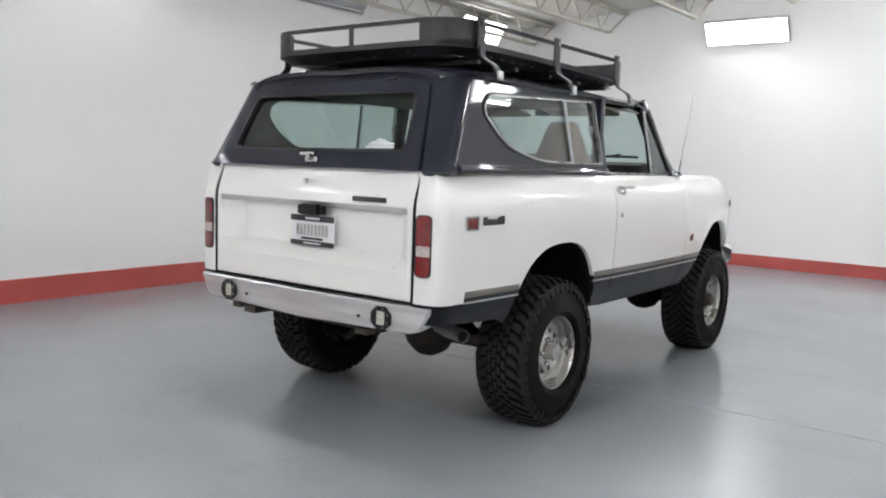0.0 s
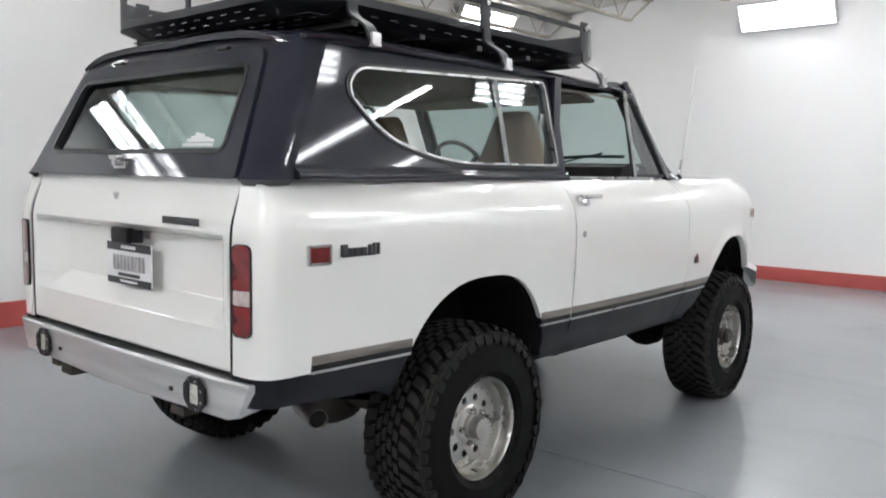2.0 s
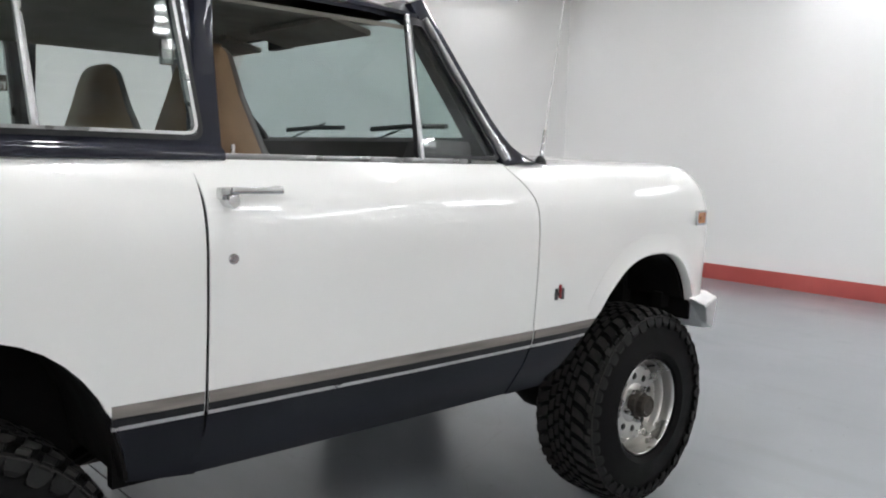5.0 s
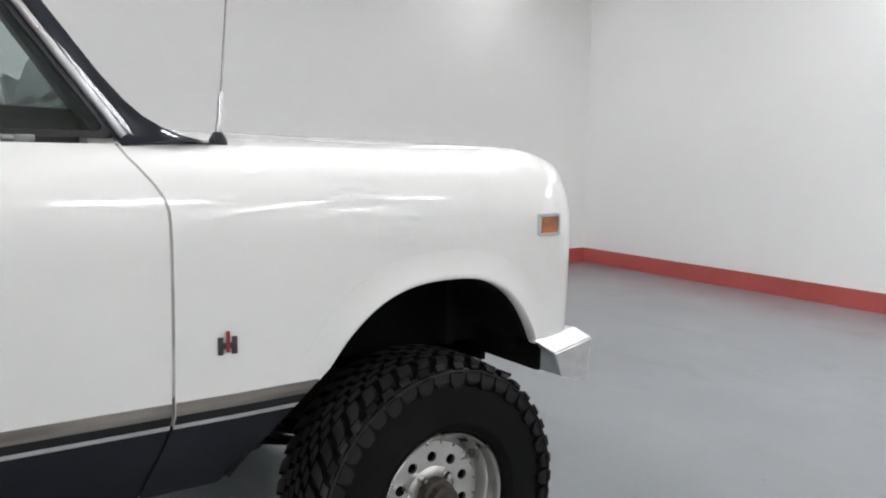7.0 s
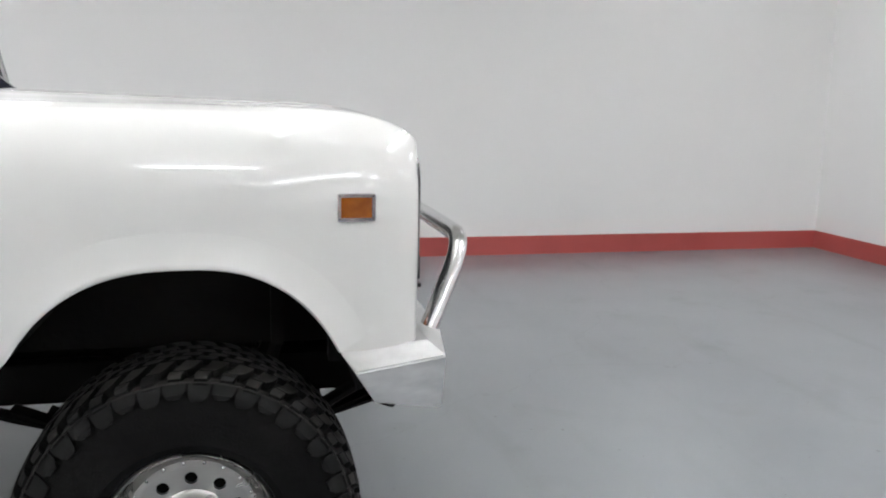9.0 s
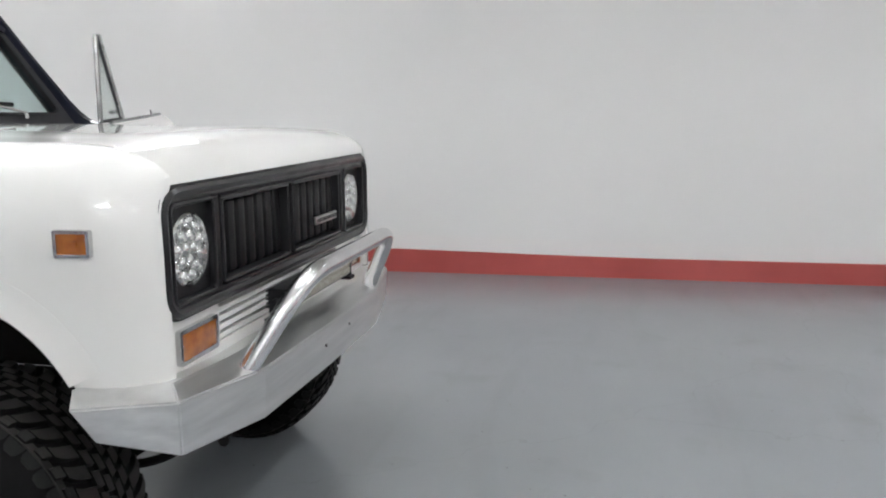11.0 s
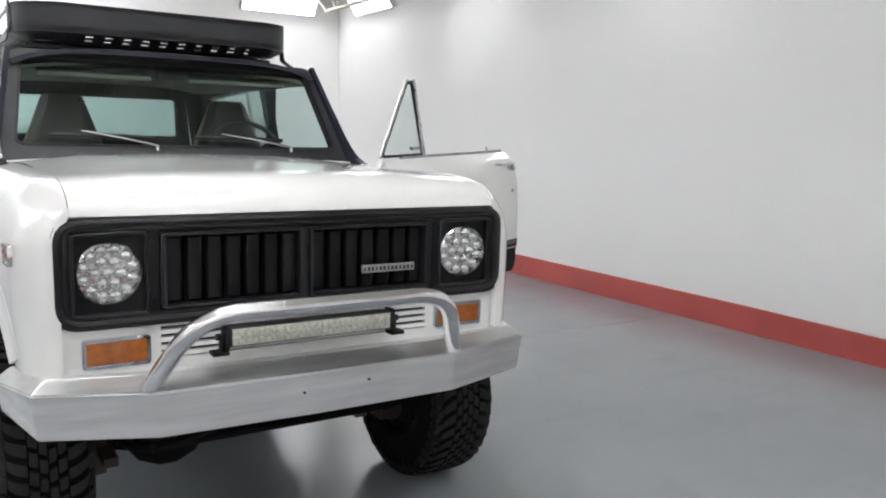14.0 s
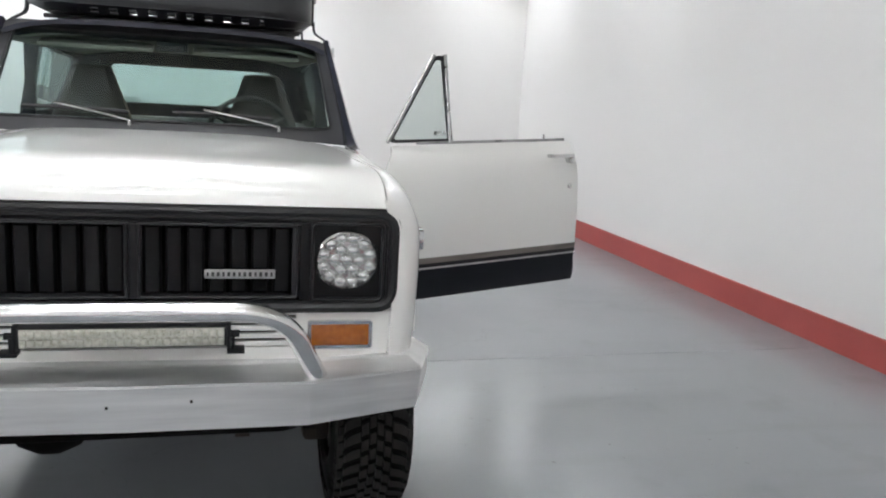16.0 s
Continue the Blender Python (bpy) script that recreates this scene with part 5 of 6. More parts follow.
# antenna on the right of the cowl
bm = bmesh.new()
lathe = [(0.022, 0.0), (0.020, 0.012), (0.012, 0.022), (0.009, 0.03)]
ab = Vector((0.790, 1.856, 1.358))
tube(bm, [ab, ab + Vector((0, 0, 0.014)), ab + Vector((0, 0, 0.03))], [0.022, 0.019, 0.010], 14)
an = part("antenna", bm, M_GRILLE, car, "slim whip antenna")
lean = Vector((0.109, 0.033, 1.0)).normalized()
bm = bmesh.new()
tube(bm, [ab + lean * 0.025, ab + lean * 0.045, ab + lean * 0.05, ab + lean * 0.115, ab + lean * 0.12], [0.008, 0.009, 0.0065, 0.0065, 0.004], 10)
part("antenna_base", bm, M_CHROME, an)
bm = bmesh.new()
tube(bm, [ab + lean * 0.11, ab + lean * 0.35, ab + lean * 0.61], [0.0026, 0.002, 0.0014], 8)
part("whip", bm, M_CHROME, an)

# ---- roof rack ----
RX, RY0, RY1, RR, RZ0, RZ1 = 0.668, -0.675, 1.25, 0.22, 1.945, 2.075
TRAY = 1.908


def outline(inset_by=0.0, n=8):
    x, y0, y1, r = RX - inset_by, RY0 + inset_by, RY1 - inset_by, RR - inset_by
    out = []
    for cx, cy, a0 in ((x - r, y1 - r, 0), (-x + r, y1 - r, 90), (-x + r, y0 + r, 180), (x - r, y0 + r, 270)):
        for k in range(n + 1):
            a = radians(a0 + 90 * k / n)
            out.append((cx + r * math.cos(a), cy + r * math.sin(a)))
    return out


def band(z0, z1, i0, i1, t=0.004, lean=0.0):
    """A stretch of upright sheet along the rack's outline, from point i0 to i1."""
    o, q = outline(), outline(t)
    m = len(o)
    bm = bmesh.new()
    loops = []
    for k in range(i0, i1 + 1):
        a, b = o[k % m], q[k % m]
        loops.append([(a[0], a[1], z0), (a[0], a[1], z1), (b[0], b[1], z1), (b[0], b[1], z0)])
    return loft(bm, loops)


def slotted(rows, slots):
    """A sheet over a grid of points, open where slots says so."""
    bm = bmesh.new()
    vs = [[bm.verts.new(p) for p in row] for row in rows]
    for i in range(len(vs) - 1):
        for j in range(len(vs[0]) - 1):
            if not slots(i, j):
                bm.faces.new((vs[i][j], vs[i + 1][j], vs[i + 1][j + 1], vs[i][j + 1]))
    r = bmesh.ops.extrude_face_region(bm, geom=list(bm.faces))
    for v in r["geom"]:
        if isinstance(v, bmesh.types.BMVert):
            v.co.z -= 0.004
    bmesh.ops.recalc_face_normals(bm, faces=bm.faces)
    return bm


def steps(a, b, solid_by, gap):
    """Stations from a to b: solid and open lengths in turn."""
    out = [a]
    while out[-1] + solid_by + gap < b:
        out += [out[-1] + solid_by, out[-1] + solid_by + gap]
    return out + [b]


def plate():
    """The flat tray with rows of slots."""
    ys = steps(RY0 + 0.10, RY1 - 0.10, 0.055, 0.008)
    xs = steps(-RX + 0.09, RX - 0.09, 0.050, 0.036)
    return slotted([[(x, y, TRAY) for y in ys] for x in xs], lambda i, j: i % 2 == 1 and j % 2 == 1)


def skirt(end):
    """The sloping slotted sheet between the tray and the upright band, at one end."""
    y0, y1 = (RY1 - 0.10, RY1) if end > 0 else (RY0 + 0.10, RY0)
    xs = steps(-RX + RR - 0.04, RX - RR + 0.04, 0.052, 0.034)
    fs = (0.0, 0.18, 0.34, 0.58, 0.74, 1.0) if end > 0 else (0.0, 0.24, 0.31, 0.64, 0.71, 1.0)
    return slotted([[(x, y0 + (y1 - y0) * f, TRAY + (RZ0 - TRAY) * f) for f in fs] for x in xs], lambda i, j: i % 2 == 1 and j in (1, 3))


def side_skirt(s):
    ys = steps(RY0 + RR - 0.04, RY1 - RR + 0.04, 0.060, 0.040)
    fs = (0.0, 0.45, 0.53, 1.0)
    return slotted([[(s * (RX - 0.09 + 0.09 * f), y, TRAY + (RZ0 - TRAY) * f) for f in fs] for y in ys], lambda i, j: i % 2 == 1 and j == 1)


def corner_skirt(sx, sy):
    """The plain sloping corner of the tray."""
    cx, cy = sx * (RX - RR), (RY1 - RR) if sy > 0 else (RY0 + RR)

    def P(u, v):
        a = radians(-8 + 106 * u)
        r = RR - 0.09 * (1 - v)
        return (cx + sx * r * math.cos(a), cy + sy * r * math.sin(a), TRAY + (RZ0 - TRAY) * v)

    return shell(bmesh.new(), P, 10, 2, 0.004, (0, 0, 1))


rack = part("roof_rack", plate(), M_SATIN, car, "black steel roof rack with slotted tray", 30)
for e in (-1, 1):
    part("slotted_skirt", skirt(e), M_SATIN, rack, "", 30)
    part("slotted_skirt", side_skirt(e), M_SATIN, rack, "", 30)
    for q in (-1, 1):
        part("corner_skirt", corner_skirt(e, q), M_SATIN, rack)
N = 9
part("base_rail", band(RZ0 - 0.004, RZ0 + 0.026, 0, 4 * N), M_SATIN, rack)
part("top_rail", band(RZ1 - 0.022, RZ1, 0, 4 * N), M_SATIN, rack)
part("front_fairing", band(RZ0 + 0.004, RZ1 - 0.003, 0, 2 * N - 1, 0.003), M_SATIN, rack, "solid black front fairing")
part("corner_plate", band(RZ0 + 0.004, RZ1 - 0.003, 2 * N, 3 * N - 1, 0.003), M_SATIN, rack)
part("corner_plate", band(RZ0 + 0.004, RZ1 - 0.003, 3 * N, 4 * N - 1, 0.003), M_SATIN, rack)
part("rear_post", boxes(((0, RY0 + 0.004, (RZ0 + RZ1) / 2), (0.024, 0.010, RZ1 - RZ0), 0)), M_SATIN, rack)
for y in (-0.40, -0.05, 0.30, 0.65, 1.0):
    part("cross_bar", boxes(((0, y, TRAY - 0.016), (1.22, 0.030, 0.020), 0.003)), M_SATIN, rack)
for s in (-1, 1):
    for y in (-0.48, 0.254, 1.008):
        part("side_post", boxes(((s * (RX + 0.006), y, (RZ0 + RZ1) / 2 + 0.006), (0.010, 0.062, RZ1 - RZ0 + 0.026), 0.004)), M_SATIN, rack)
        bm = bmesh.new()
        tube(bm, [(s * (RX + 0.010), y, RZ1 - 0.012), (s * (RX + 0.022), y, RZ1 - 0.012)], 0.013, 10)
        part("bolt", bm, M_CHROME, rack)
        bm = bmesh.new()
        path = bent([(RX + 0.008, y, RZ0 + 0.01), (RX + 0.012, y, RZ0 - 0.045), (0.752, y + 0.010, RZ0 - 0.088), (0.774, y + 0.014, 1.800)], 0.02, 4)
        loops = []
        for p in path:
            loops.append([(s * p.x, p.y - 0.022, p.z), (s * p.x, p.y + 0.022, p.z), (s * (p.x + 0.009), p.y + 0.022, p.z + 0.003), (s * (p.x + 0.009), p.y - 0.022, p.z + 0.003)])
        part("leg", loft(bm, loops), M_SATIN, rack)
        part("gutter_clamp", boxes(((s * 0.783, y + 0.014, 1.812), (0.012, 0.040, 0.044), 0.004), ((s * 0.779, y + 0.014, 1.792), (0.03, 0.034, 0.008), 0.002)), M_BADGE, rack, "grey metal gutter clamp")

# ---- wheels ----
TR, TW = 0.397, 0.141


def tyre_mesh():
    bm = bmesh.new()
    prof = [(0.196, 0.115), (0.205, 0.135), (0.225, 0.148), (0.27, TW + 0.001), (0.315, TW - 0.004), (0.350, TW - 0.015), (0.368, TW - 0.024), (0.372, TW - 0.022), (0.374, TW - 0.028), (0.381, TW - 0.052), (0.383, 0.05), (0.384, 0.0)]
    prof = prof + [(r, -x) for r, x in prof[-2::-1]]
    return lathe_x(bm, prof[::-1], 72)


def tread_mesh():
    """Interlocking blocks: small middle rows, long curved shoulder blocks, rounded sidewall tabs, a thin ridge."""
    verts, faces, mats = [], [], []

    def strip(secs, side, top=0):
        """A block from cross-sections (x, a0, a1, low radius, high radius)."""
        k = len(verts)
        for x, a0, a1, lo, hi in secs:
            c, h = (a0 + a1) / 2, (a1 - a0) / 2
            for a, r in ((c - h, lo), (c - h * 0.86, hi), (c + h * 0.86, hi), (c + h, lo)):
                verts.append((side * x * TW / 0.152, r * math.cos(a), r * math.sin(a)))
        for i in range(len(secs) - 1):
            for q in range(3):
                o = k + 4 * i + q
                faces.append((o, o + 1, o + 5, o + 4))
                mats.append(top if q == 1 else 1)
        e = k + 4 * (len(secs) - 1)
        faces.extend([(k, k + 1, k + 2, k + 3), (e, e + 3, e + 2, e + 1)])
        mats.extend([1, 1])

    n = 42
    st = 2 * math.pi / n
    base = 0.380
    for i in range(n):
        for s in (-1, 1):
            a = i * st + (0.0 if s > 0 else st / 2)
            # two staggered middle rows with slanted sides
            strip([(0.003, a, a + st * 0.80, base, TR), (0.026, a + st * 0.12, a + st * 0.92, base, TR)], s)
            strip([(0.032, a + st * 0.42, a + st * 1.22, base, TR), (0.044, a + st * 0.46, a + st * 1.24, base, TR), (0.058, a + st * 0.60, a + st * 1.36, base, TR)], s)
            # the shoulder block starts square and hooks round at its outer end
            hook = [(0.064, 0.00, 0.70), (0.078, 0.06, 0.76), (0.096, 0.16, 0.86), (0.112, 0.32, 0.98), (0.124, 0.52, 1.12)]
            strip([(x, a + st * p, a + st * q, base - 0.002 - 0.10 * max(0.0, x - 0.09), TR - 0.001 - 0.16 * max(0.0, x - 0.09)) for x, p, q in hook], s)
            # the small lug between two hooks, at the very edge
            reach = 0.148 if i % 2 else 0.144
            strip([(0.127, a + st * 0.62, a + st * 1.22, 0.371, TR - 0.008), (0.139, a + st * 0.70, a + st * 1.30, 0.368, TR - 0.012), (reach, a + st * 0.76, a + st * 1.32, 0.362, TR - 0.020)], s, 0 if i % 3 else 2)
            # rounded tab on the sidewall under the ridge
            k = len(verts)
            c, foot = a + st * 1.04, 0.322 if i % 2 else 0.330
            for r, x, h in ((0.366, TW - 0.020, 0.47), (0.366, TW - 0.006, 0.465), (0.350, TW - 0.001, 0.45), (foot + 0.014, TW + 0.0025, 0.40), (foot + 0.003, TW + 0.0025, 0.24), (foot, TW - 0.005, 0.20)):
                for d in (-h, h):
                    verts.append((s * x, r * math.cos(c + st * (d + 0.10 * (0.366 - r) / 0.04)), r * math.sin(c + st * (d + 0.10 * (0.366 - r) / 0.04))))
            for q in range(5):
                o = k + 2 * q
                faces.append((o, o + 1, o + 3, o + 2))
                mats.append(2 if 0 < q < 4 else 1)
            faces.extend([(k, k + 2, k + 4, k + 6, k + 8, k + 10), (k + 1, k + 11, k + 9, k + 7, k + 5, k + 3)])
            mats.extend([1, 1])
    bm = bmesh.new()
    vs = [bm.verts.new(v) for v in verts]
    for f, m in zip(faces, mats):
        bm.faces.new([vs[i] for i in f]).material_index = m
    for s in (-1, 1):
        # thin raised ridge round the shoulder
        before = set(bm.faces)
        lathe_x(bm, [(0.3660, s * (TW - 0.018)), (0.3672, s * (TW - 0.0015)), (0.3705, s * (TW - 0.0025)), (0.3730, s * (TW - 0.022))], 72)
        for f in bm.faces:
            if f not in before:
                f.material_index = 0
    bmesh.ops.recalc_face_normals(bm, faces=bm.faces)
    return bm


def rim_mesh():
    bm = bmesh.new()
    lathe_x(bm, [(0.190, -0.12), (0.175, -0.10), (0.165, 0.0), (0.170, 0.045), (0.178, 0.062), (0.180, 0.074), (0.184, 0.078), (0.185, 0.108), (0.188, 0.122), (0.193, 0.127), (0.198, 0.123), (0.200, 0.114), (0.198, 0.106)], 64)
    lathe_x(bm, [(0.172, 0.040), (0.166, 0.048), (0.158, 0.050), (0.152, 0.058), (0.137, 0.060)], 64)
    return bm


def disc_mesh():
    """The wheel centre with ten vent holes."""
    bm = bmesh.new()
    for k in range(10):
        a0 = 2 * math.pi * k / 10
        hole = [(0.109 * math.cos(a0 + math.pi / 10) + 0.0150 * math.cos(q * math.pi / 8), 0.109 * math.sin(a0 + math.pi / 10) + 0.0150 * math.sin(q * math.pi / 8)) for q in range(16)]
        sector = [(r * math.cos(a0 + u * math.pi / 5), r * math.sin(a0 + u * math.pi / 5)) for r, us in ((0.138, (0, 0.25, 0.5, 0.75, 1)), (0.080, (1, 0.75, 0.5, 0.25, 0))) for u in us]
        ring(bm, sector, hole, lambda a, b, d: (0.060 - d, a, b), 0.010, 24)
    lathe_x(bm, [(0.081, 0.060), (0.072, 0.066), (0.060, 0.068), (0.045, 0.068)], 40)
    return bm


meshes = {}
for nm, mk, m, ang in (("tyre", tyre_mesh, M_RUBBER, 30), ("tread", tread_mesh, M_TREAD, 30), ("rim", rim_mesh, M_RIM, 40), ("wheel_disc", disc_mesh, M_RIM, 30)):
    bm = mk()
    bmesh.ops.recalc_face_normals(bm, faces=bm.faces)
    me = bpy.data.meshes.new(nm)
    bm.to_mesh(me)
    bm.free()
    me.materials.append(m)
    if nm == "tread":
        me.materials.append(M_RUBBER)
        me.materials.append(M_LUG)
    me.polygons.foreach_set("use_smooth", [True] * len(me.polygons))
    me.set_sharp_from_angle(angle=radians(ang))
    meshes[nm] = me


def simple(name, bm, m, angle=35):
    bmesh.ops.recalc_face_normals(bm, faces=bm.faces)
    me = bpy.data.meshes.new(name)
    bm.to_mesh(me)
    bm.free()
    me.materials.append(m)
    me.polygons.foreach_set("use_smooth", [True] * len(me.polygons))
    me.set_sharp_from_angle(angle=radians(angle))
    return me


meshes["hub_rear"] = simple("hub", lathe_x(bmesh.new(), [(0.052, 0.050), (0.050, 0.085), (0.046, 0.088), (0.044, 0.118), (0.040, 0.126), (0.0005, 0.128)], 32), M_RIM)
meshes["hub_front"] = simple("hub", lathe_x(bmesh.new(), [(0.056, 0.050), (0.054, 0.098), (0.047, 0.104), (0.045, 0.128), (0.036, 0.136), (0.030, 0.132), (0.0005, 0.134)], 12), M_RUSTY, 25)
meshes["nut"] = simple("lug_nut", lathe_x(bmesh.new(), [(0.0125, 0.0), (0.0125, 0.018), (0.008, 0.026), (0.0005, 0.028)], 6), M_CHROME, 25)
meshes["rivet"] = simple("rivet", lathe_x(bmesh.new(), [(0.0042, 0.0), (0.0036, 0.003), (0.0004, 0.0045)], 8), M_CHROME)
meshes["valve"] = simple("valve_stem", tube(bmesh.new(), [(0.062, 0, 0.170), (0.085, 0, 0.176)], 0.005, 8), M_GRILLE)
meshes["well"] = simple("brake_drum", lathe_x(bmesh.new(), [(0.0005, 0.03), (0.15, 0.03), (0.16, 0.01), (0.16, -0.09), (0.0005, -0.09)], 32), M_UNDER)


def wheel(x, y, side, front, spin):
    hub = new("wheel", meshes["tyre"])
    hub.parent = car
    hub.location = (x * side, y, 0.413 + 0.0055 * y - (0.010 if front else 0.0))
    hub.rotation_euler = (radians(spin), 0, radians(0 if side > 0 else 180))
    if front:
        hub.scale = (0.965, 0.984, 0.984)
    tagged(hub, "chunky mud-terrain tyre on polished alloy wheel")

    def child(nm, me, loc=(0, 0, 0), label=""):
        o = new(nm, me)
        o.parent = hub
        o.location = loc
        if label:
            tagged(o, label)
        return o

    child("tread", meshes["tread"])
    child("rim", meshes["rim"], label="polished slotted alloy rim")
    child("wheel_disc", meshes["wheel_disc"])
    child("hub_cap", meshes["hub_front" if front else "hub_rear"])
    child("brake_drum", meshes["well"])
    child("valve_stem", meshes["valve"])
    for k in range(5):
        a = 2 * math.pi * k / 5 + 0.3
        child("lug_nut", meshes["nut"], (0.066, 0.067 * math.cos(a), 0.067 * math.sin(a)))
    for k in range(20):
        a = 2 * math.pi * k / 20 + 0.1
        child("rivet", meshes["rivet"], (0.0585, 0.1475 * math.cos(a), 0.1475 * math.sin(a)))


wheel(0.774, 0.005, 1, False, 20)
wheel(0.774, 2.428, 1, True, -35)
wheel(0.774, 0.005, -1, False, 60)
wheel(0.774, 2.428, -1, True, 5)

# ---- underneath ----
def liner(fn, y0, y1, foot=SILL):
    def build():
        ys = easing(y0, y1, 30)
        return shell(bmesh.new(), lambda u, v: ((0.50 + (side_w(ys[round(u * 30)]) - 0.045 - 0.50) * v), ys[round(u * 30)], max(fn(ys[round(u * 30)]), foot if ys[round(u * 30)] > 2.6 else SILL) + 0.012), 30, 3, 0.01, (0, 0, 1))
    return build


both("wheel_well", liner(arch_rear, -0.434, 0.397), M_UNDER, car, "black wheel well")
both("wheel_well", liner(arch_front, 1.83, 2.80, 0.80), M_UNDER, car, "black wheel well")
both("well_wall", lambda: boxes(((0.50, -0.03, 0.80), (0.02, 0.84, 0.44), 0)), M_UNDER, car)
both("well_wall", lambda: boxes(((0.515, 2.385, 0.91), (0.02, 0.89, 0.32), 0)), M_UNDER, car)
# black sheets added across the nose so that no lit floor shows through
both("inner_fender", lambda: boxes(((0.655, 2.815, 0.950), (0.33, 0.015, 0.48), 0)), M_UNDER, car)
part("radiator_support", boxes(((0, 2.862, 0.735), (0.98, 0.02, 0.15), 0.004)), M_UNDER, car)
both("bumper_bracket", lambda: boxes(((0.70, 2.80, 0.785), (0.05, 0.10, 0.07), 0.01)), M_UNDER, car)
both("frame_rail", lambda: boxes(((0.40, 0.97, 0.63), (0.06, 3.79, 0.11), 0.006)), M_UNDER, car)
for y, z, d, h in ((0.75, 0.60, 0.10, 0.06), (1.55, 0.585, 0.14, 0.08), (2.85, 0.63, 0.08, 0.08), (-0.80, 0.63, 0.06, 0.08)):
    part("cross_member", boxes(((0, y, z), (0.8, d, h), 0.01)), M_UNDER, car)
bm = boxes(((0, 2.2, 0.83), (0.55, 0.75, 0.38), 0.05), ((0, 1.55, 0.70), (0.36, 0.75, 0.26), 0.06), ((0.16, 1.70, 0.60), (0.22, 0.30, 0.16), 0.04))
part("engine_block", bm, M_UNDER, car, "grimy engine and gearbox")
# added black sheet across the engine bay, blocks light from behind
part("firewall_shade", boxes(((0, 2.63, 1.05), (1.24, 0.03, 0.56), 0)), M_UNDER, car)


def axle(y, dx, big=1.0):
    bm = bmesh.new()
    tube(bm, [(-0.66, y, 0.401), (-0.2, y, 0.401), (0.2, y, 0.401), (0.66, y, 0.401)], 0.042, 14)
    c = Vector((dx, y, 0.401))
    prof = [(0.05, -0.14), (0.11, -0.10), (0.145, -0.03), (0.145, 0.03), (0.11, 0.10), (0.05, 0.14)]
    lathe_x(bm, [(r * big, x) for r, x in prof], 20, c)
    # front axle goes near-black for the shade under the nose
    a = part("axle", bm, M_RUSTY if y < 1 else M_UNDER, car, "grimy solid axle")
    for s in (-1, 1):
        bm = bmesh.new()
        for k in range(5):
            L = 0.56 - 0.09 * k
            pts = [(s * 0.46, y + L * (q / 6 - 1), 0.475 - 0.010 * k + 0.11 * (q / 6 - 1) ** 2) for q in range(13)]
            loops = [[(p[0] - 0.03, p[1], p[2]), (p[0] + 0.03, p[1], p[2]), (p[0] + 0.03, p[1], p[2] + 0.008), (p[0] - 0.03, p[1], p[2] + 0.008)] for p in pts]
            loft(bm, loops)
        part("leaf_spring", bm, M_UNDER, a)
        bm = bmesh.new()
        tube(bm, [(s * 0.46, y - 0.56, 0.585), (s * 0.46, y - 0.60, 0.66)], 0.02, 8)
        part("spring_shackle", bm, M_UNDER, a)
        bm = bmesh.new()
        tube(bm, [(s * 0.50, y + 0.08, 0.40), (s * 0.46, y + 0.20, 0.75)], 0.028, 10)
        # front shock darkened the same way, only the rear ones show their cream
        part("shock_absorber", bm, M_SHOCK if y < 1 else M_UNDER, a, "cream-painted shock absorber" if y < 1 else "")


axle(0.0, 0.05)
axle(2.428, 0.34, 0.84)
bm = bmesh.new()
tube(bm, [(0.05, 0.14, 0.42), (0.0, 1.30, 0.58)], 0.032, 12)
tube(bm, [(0.20, 2.40, 0.42), (0.12, 1.75, 0.56)], 0.026, 12)
part("drive_shaft", bm, M_UNDER, car)
bm = bmesh.new()
tube(bm, bent([(0.33, 1.9, 0.60), (0.36, 0.9, 0.57), (0.42, -0.42, 0.590), (0.60, -0.66, 0.600), (0.75, -0.705, 0.600)], 0.10), 0.028, 14, False)
ex = part("exhaust_pipe", bm, M_PIPE, car, "steel side-exit exhaust pipe")
bm = bmesh.new()
tube(bm, [(0.36, 0.15, 0.565), (0.36, 0.20, 0.565), (0.36, 0.62, 0.565), (0.36, 0.67, 0.565)], [0.04, 0.075, 0.075, 0.04], 16)
part("silencer", bm, M_RUSTY, ex)
def tip():
    bm = bmesh.new()
    a, b = Vector((0.66, -0.675, 0.601)), Vector((0.815, -0.735, 0.598))
    tube(bm, [a, b], 0.033, 20, False)
    tube(bm, [a, b], 0.030, 20, False)
    return bm


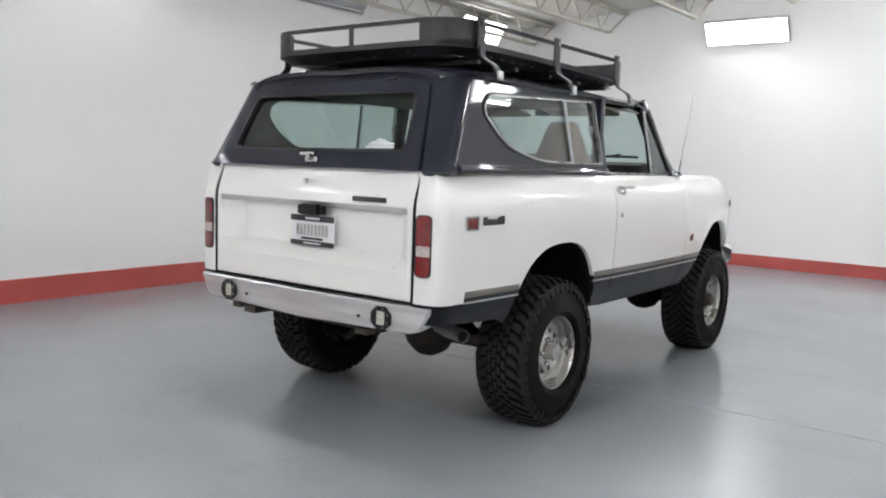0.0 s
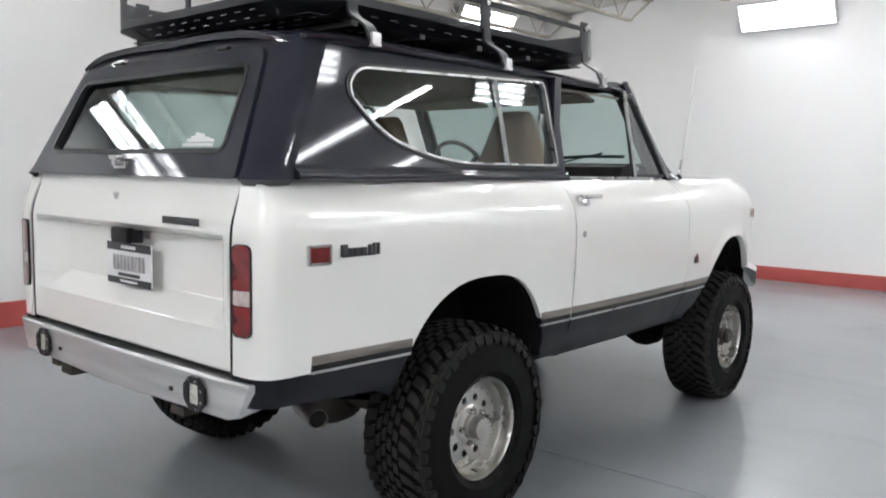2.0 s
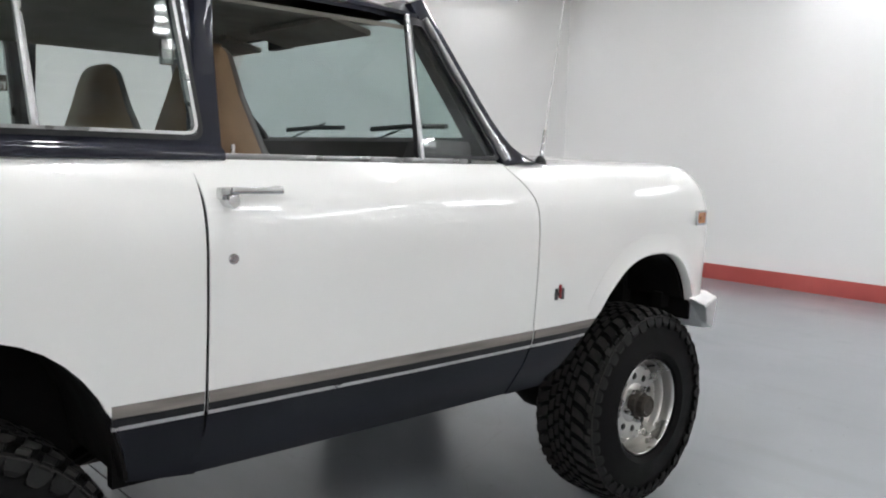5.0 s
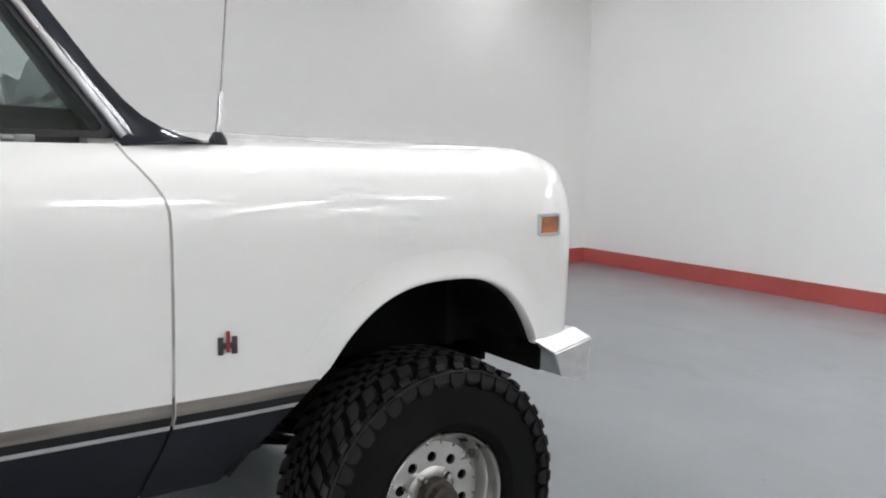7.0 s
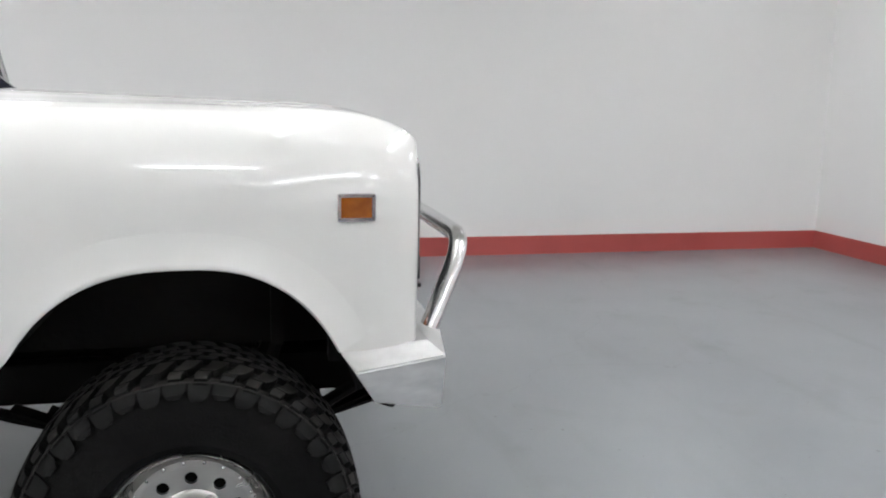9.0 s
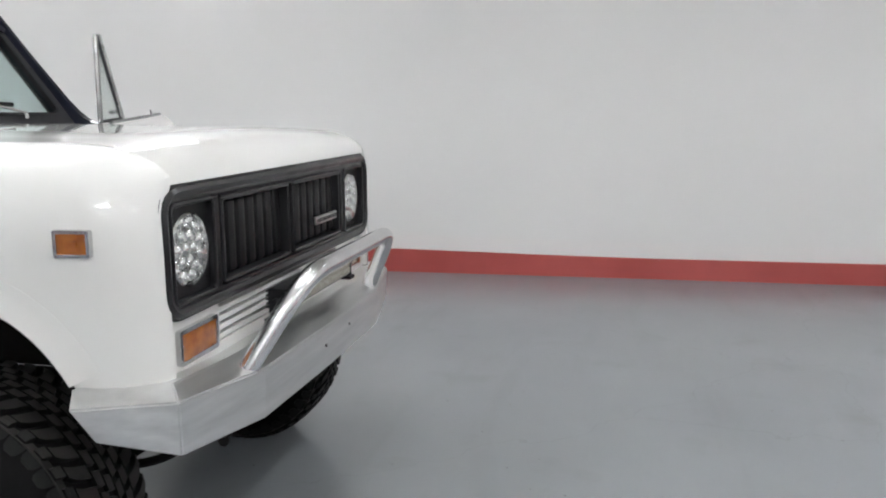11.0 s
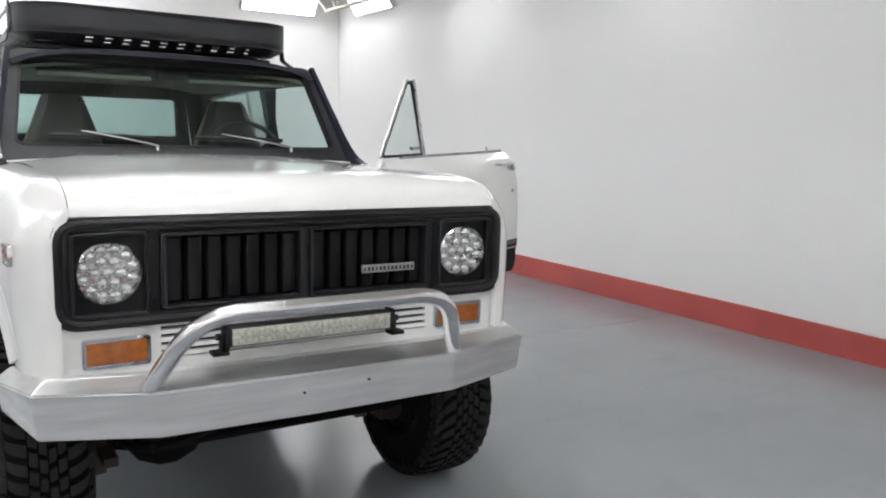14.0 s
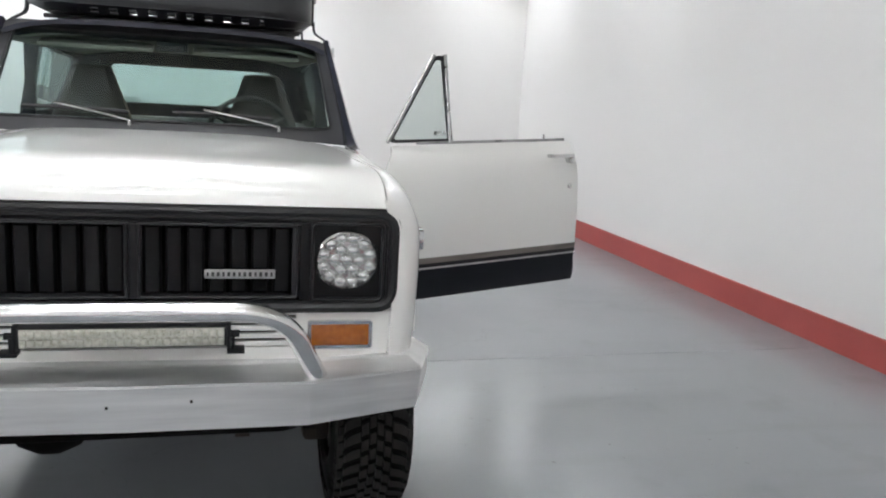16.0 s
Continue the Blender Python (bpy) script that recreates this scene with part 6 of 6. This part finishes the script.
part("exhaust_tip", tip(), M_PIPE, ex, "steel exhaust tip")
# solid black plug gives the pipe end its dark hollow
bm = bmesh.new()
tube(bm, [(0.790, -0.7253, 0.5985), (0.804, -0.7307, 0.5982)], 0.0292, 20)
part("exhaust_bore", bm, M_UNDER, ex, "black plug for the shade inside the tip")
part("fuel_tank", boxes(((0.0, -0.62, 0.66), (0.72, 0.48, 0.20), 0.03)), M_UNDER, car)
bm = bmesh.new()
tube(bm, [(0.50, 2.95, 0.55), (-0.55, 2.36, 0.46)], 0.016, 8)
tube(bm, [(-0.60, 2.36, 0.46), (0.60, 2.36, 0.46)], 0.015, 8)
tube(bm, [(0.45, 2.62, 0.46), (0.52, 2.85, 0.62)], 0.018, 8)
part("steering_rod", bm, M_UNDER, car)
bm = bmesh.new()
tube(bm, bent([(-0.56, 2.46, 0.44), (-0.50, 2.76, 0.475), (0.50, 2.76, 0.475), (0.56, 2.46, 0.44)], 0.08, 5), 0.014, 8)
part("anti_roll_bar", bm, M_UNDER, car)
part("skid_plate", boxes(((0, 2.80, 0.590), (0.74, 0.14, 0.020), 0.004), ((0.10, 2.68, 0.53), (0.34, 0.14, 0.12), 0.03)), M_UNDER, car)
part("steering_box", boxes(((-0.34, 2.72, 0.60), (0.12, 0.20, 0.14), 0.02), ((-0.34, 2.72, 0.505), (0.06, 0.06, 0.09), 0.01), ((-0.32, 2.66, 0.455), (0.05, 0.18, 0.026), 0.006)), M_RUSTY, car)
both("knuckle", lambda: boxes(((0.60, 2.428, 0.415), (0.10, 0.12, 0.24), 0.025), ((0.56, 2.53, 0.385), (0.05, 0.16, 0.035), 0.01)), M_RUSTY, car)
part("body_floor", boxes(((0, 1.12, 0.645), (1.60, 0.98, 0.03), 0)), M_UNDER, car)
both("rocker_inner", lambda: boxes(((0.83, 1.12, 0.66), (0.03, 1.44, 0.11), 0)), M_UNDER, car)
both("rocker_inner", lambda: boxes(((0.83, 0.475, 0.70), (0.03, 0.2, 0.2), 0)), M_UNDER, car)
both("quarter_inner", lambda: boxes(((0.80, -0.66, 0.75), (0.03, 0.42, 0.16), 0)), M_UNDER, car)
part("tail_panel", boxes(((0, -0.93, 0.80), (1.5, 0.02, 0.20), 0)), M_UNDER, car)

# the nose stands slightly askew: its left corner a little further forward and out
for ob in (fl, fr, surround, valance, fb, bar, lb, hood_panel):
    for o in (ob, *ob.children_recursive):
        for v in o.data.vertices:
            v.co.y += 0.008 * (0.8 - v.co.x) * smooth(1.9, 2.9, v.co.y)
            if ob is not lb:
                v.co.x -= 0.030 * smooth(0.2, 0.9, -v.co.x) * smooth(2.2, 2.8, v.co.y)
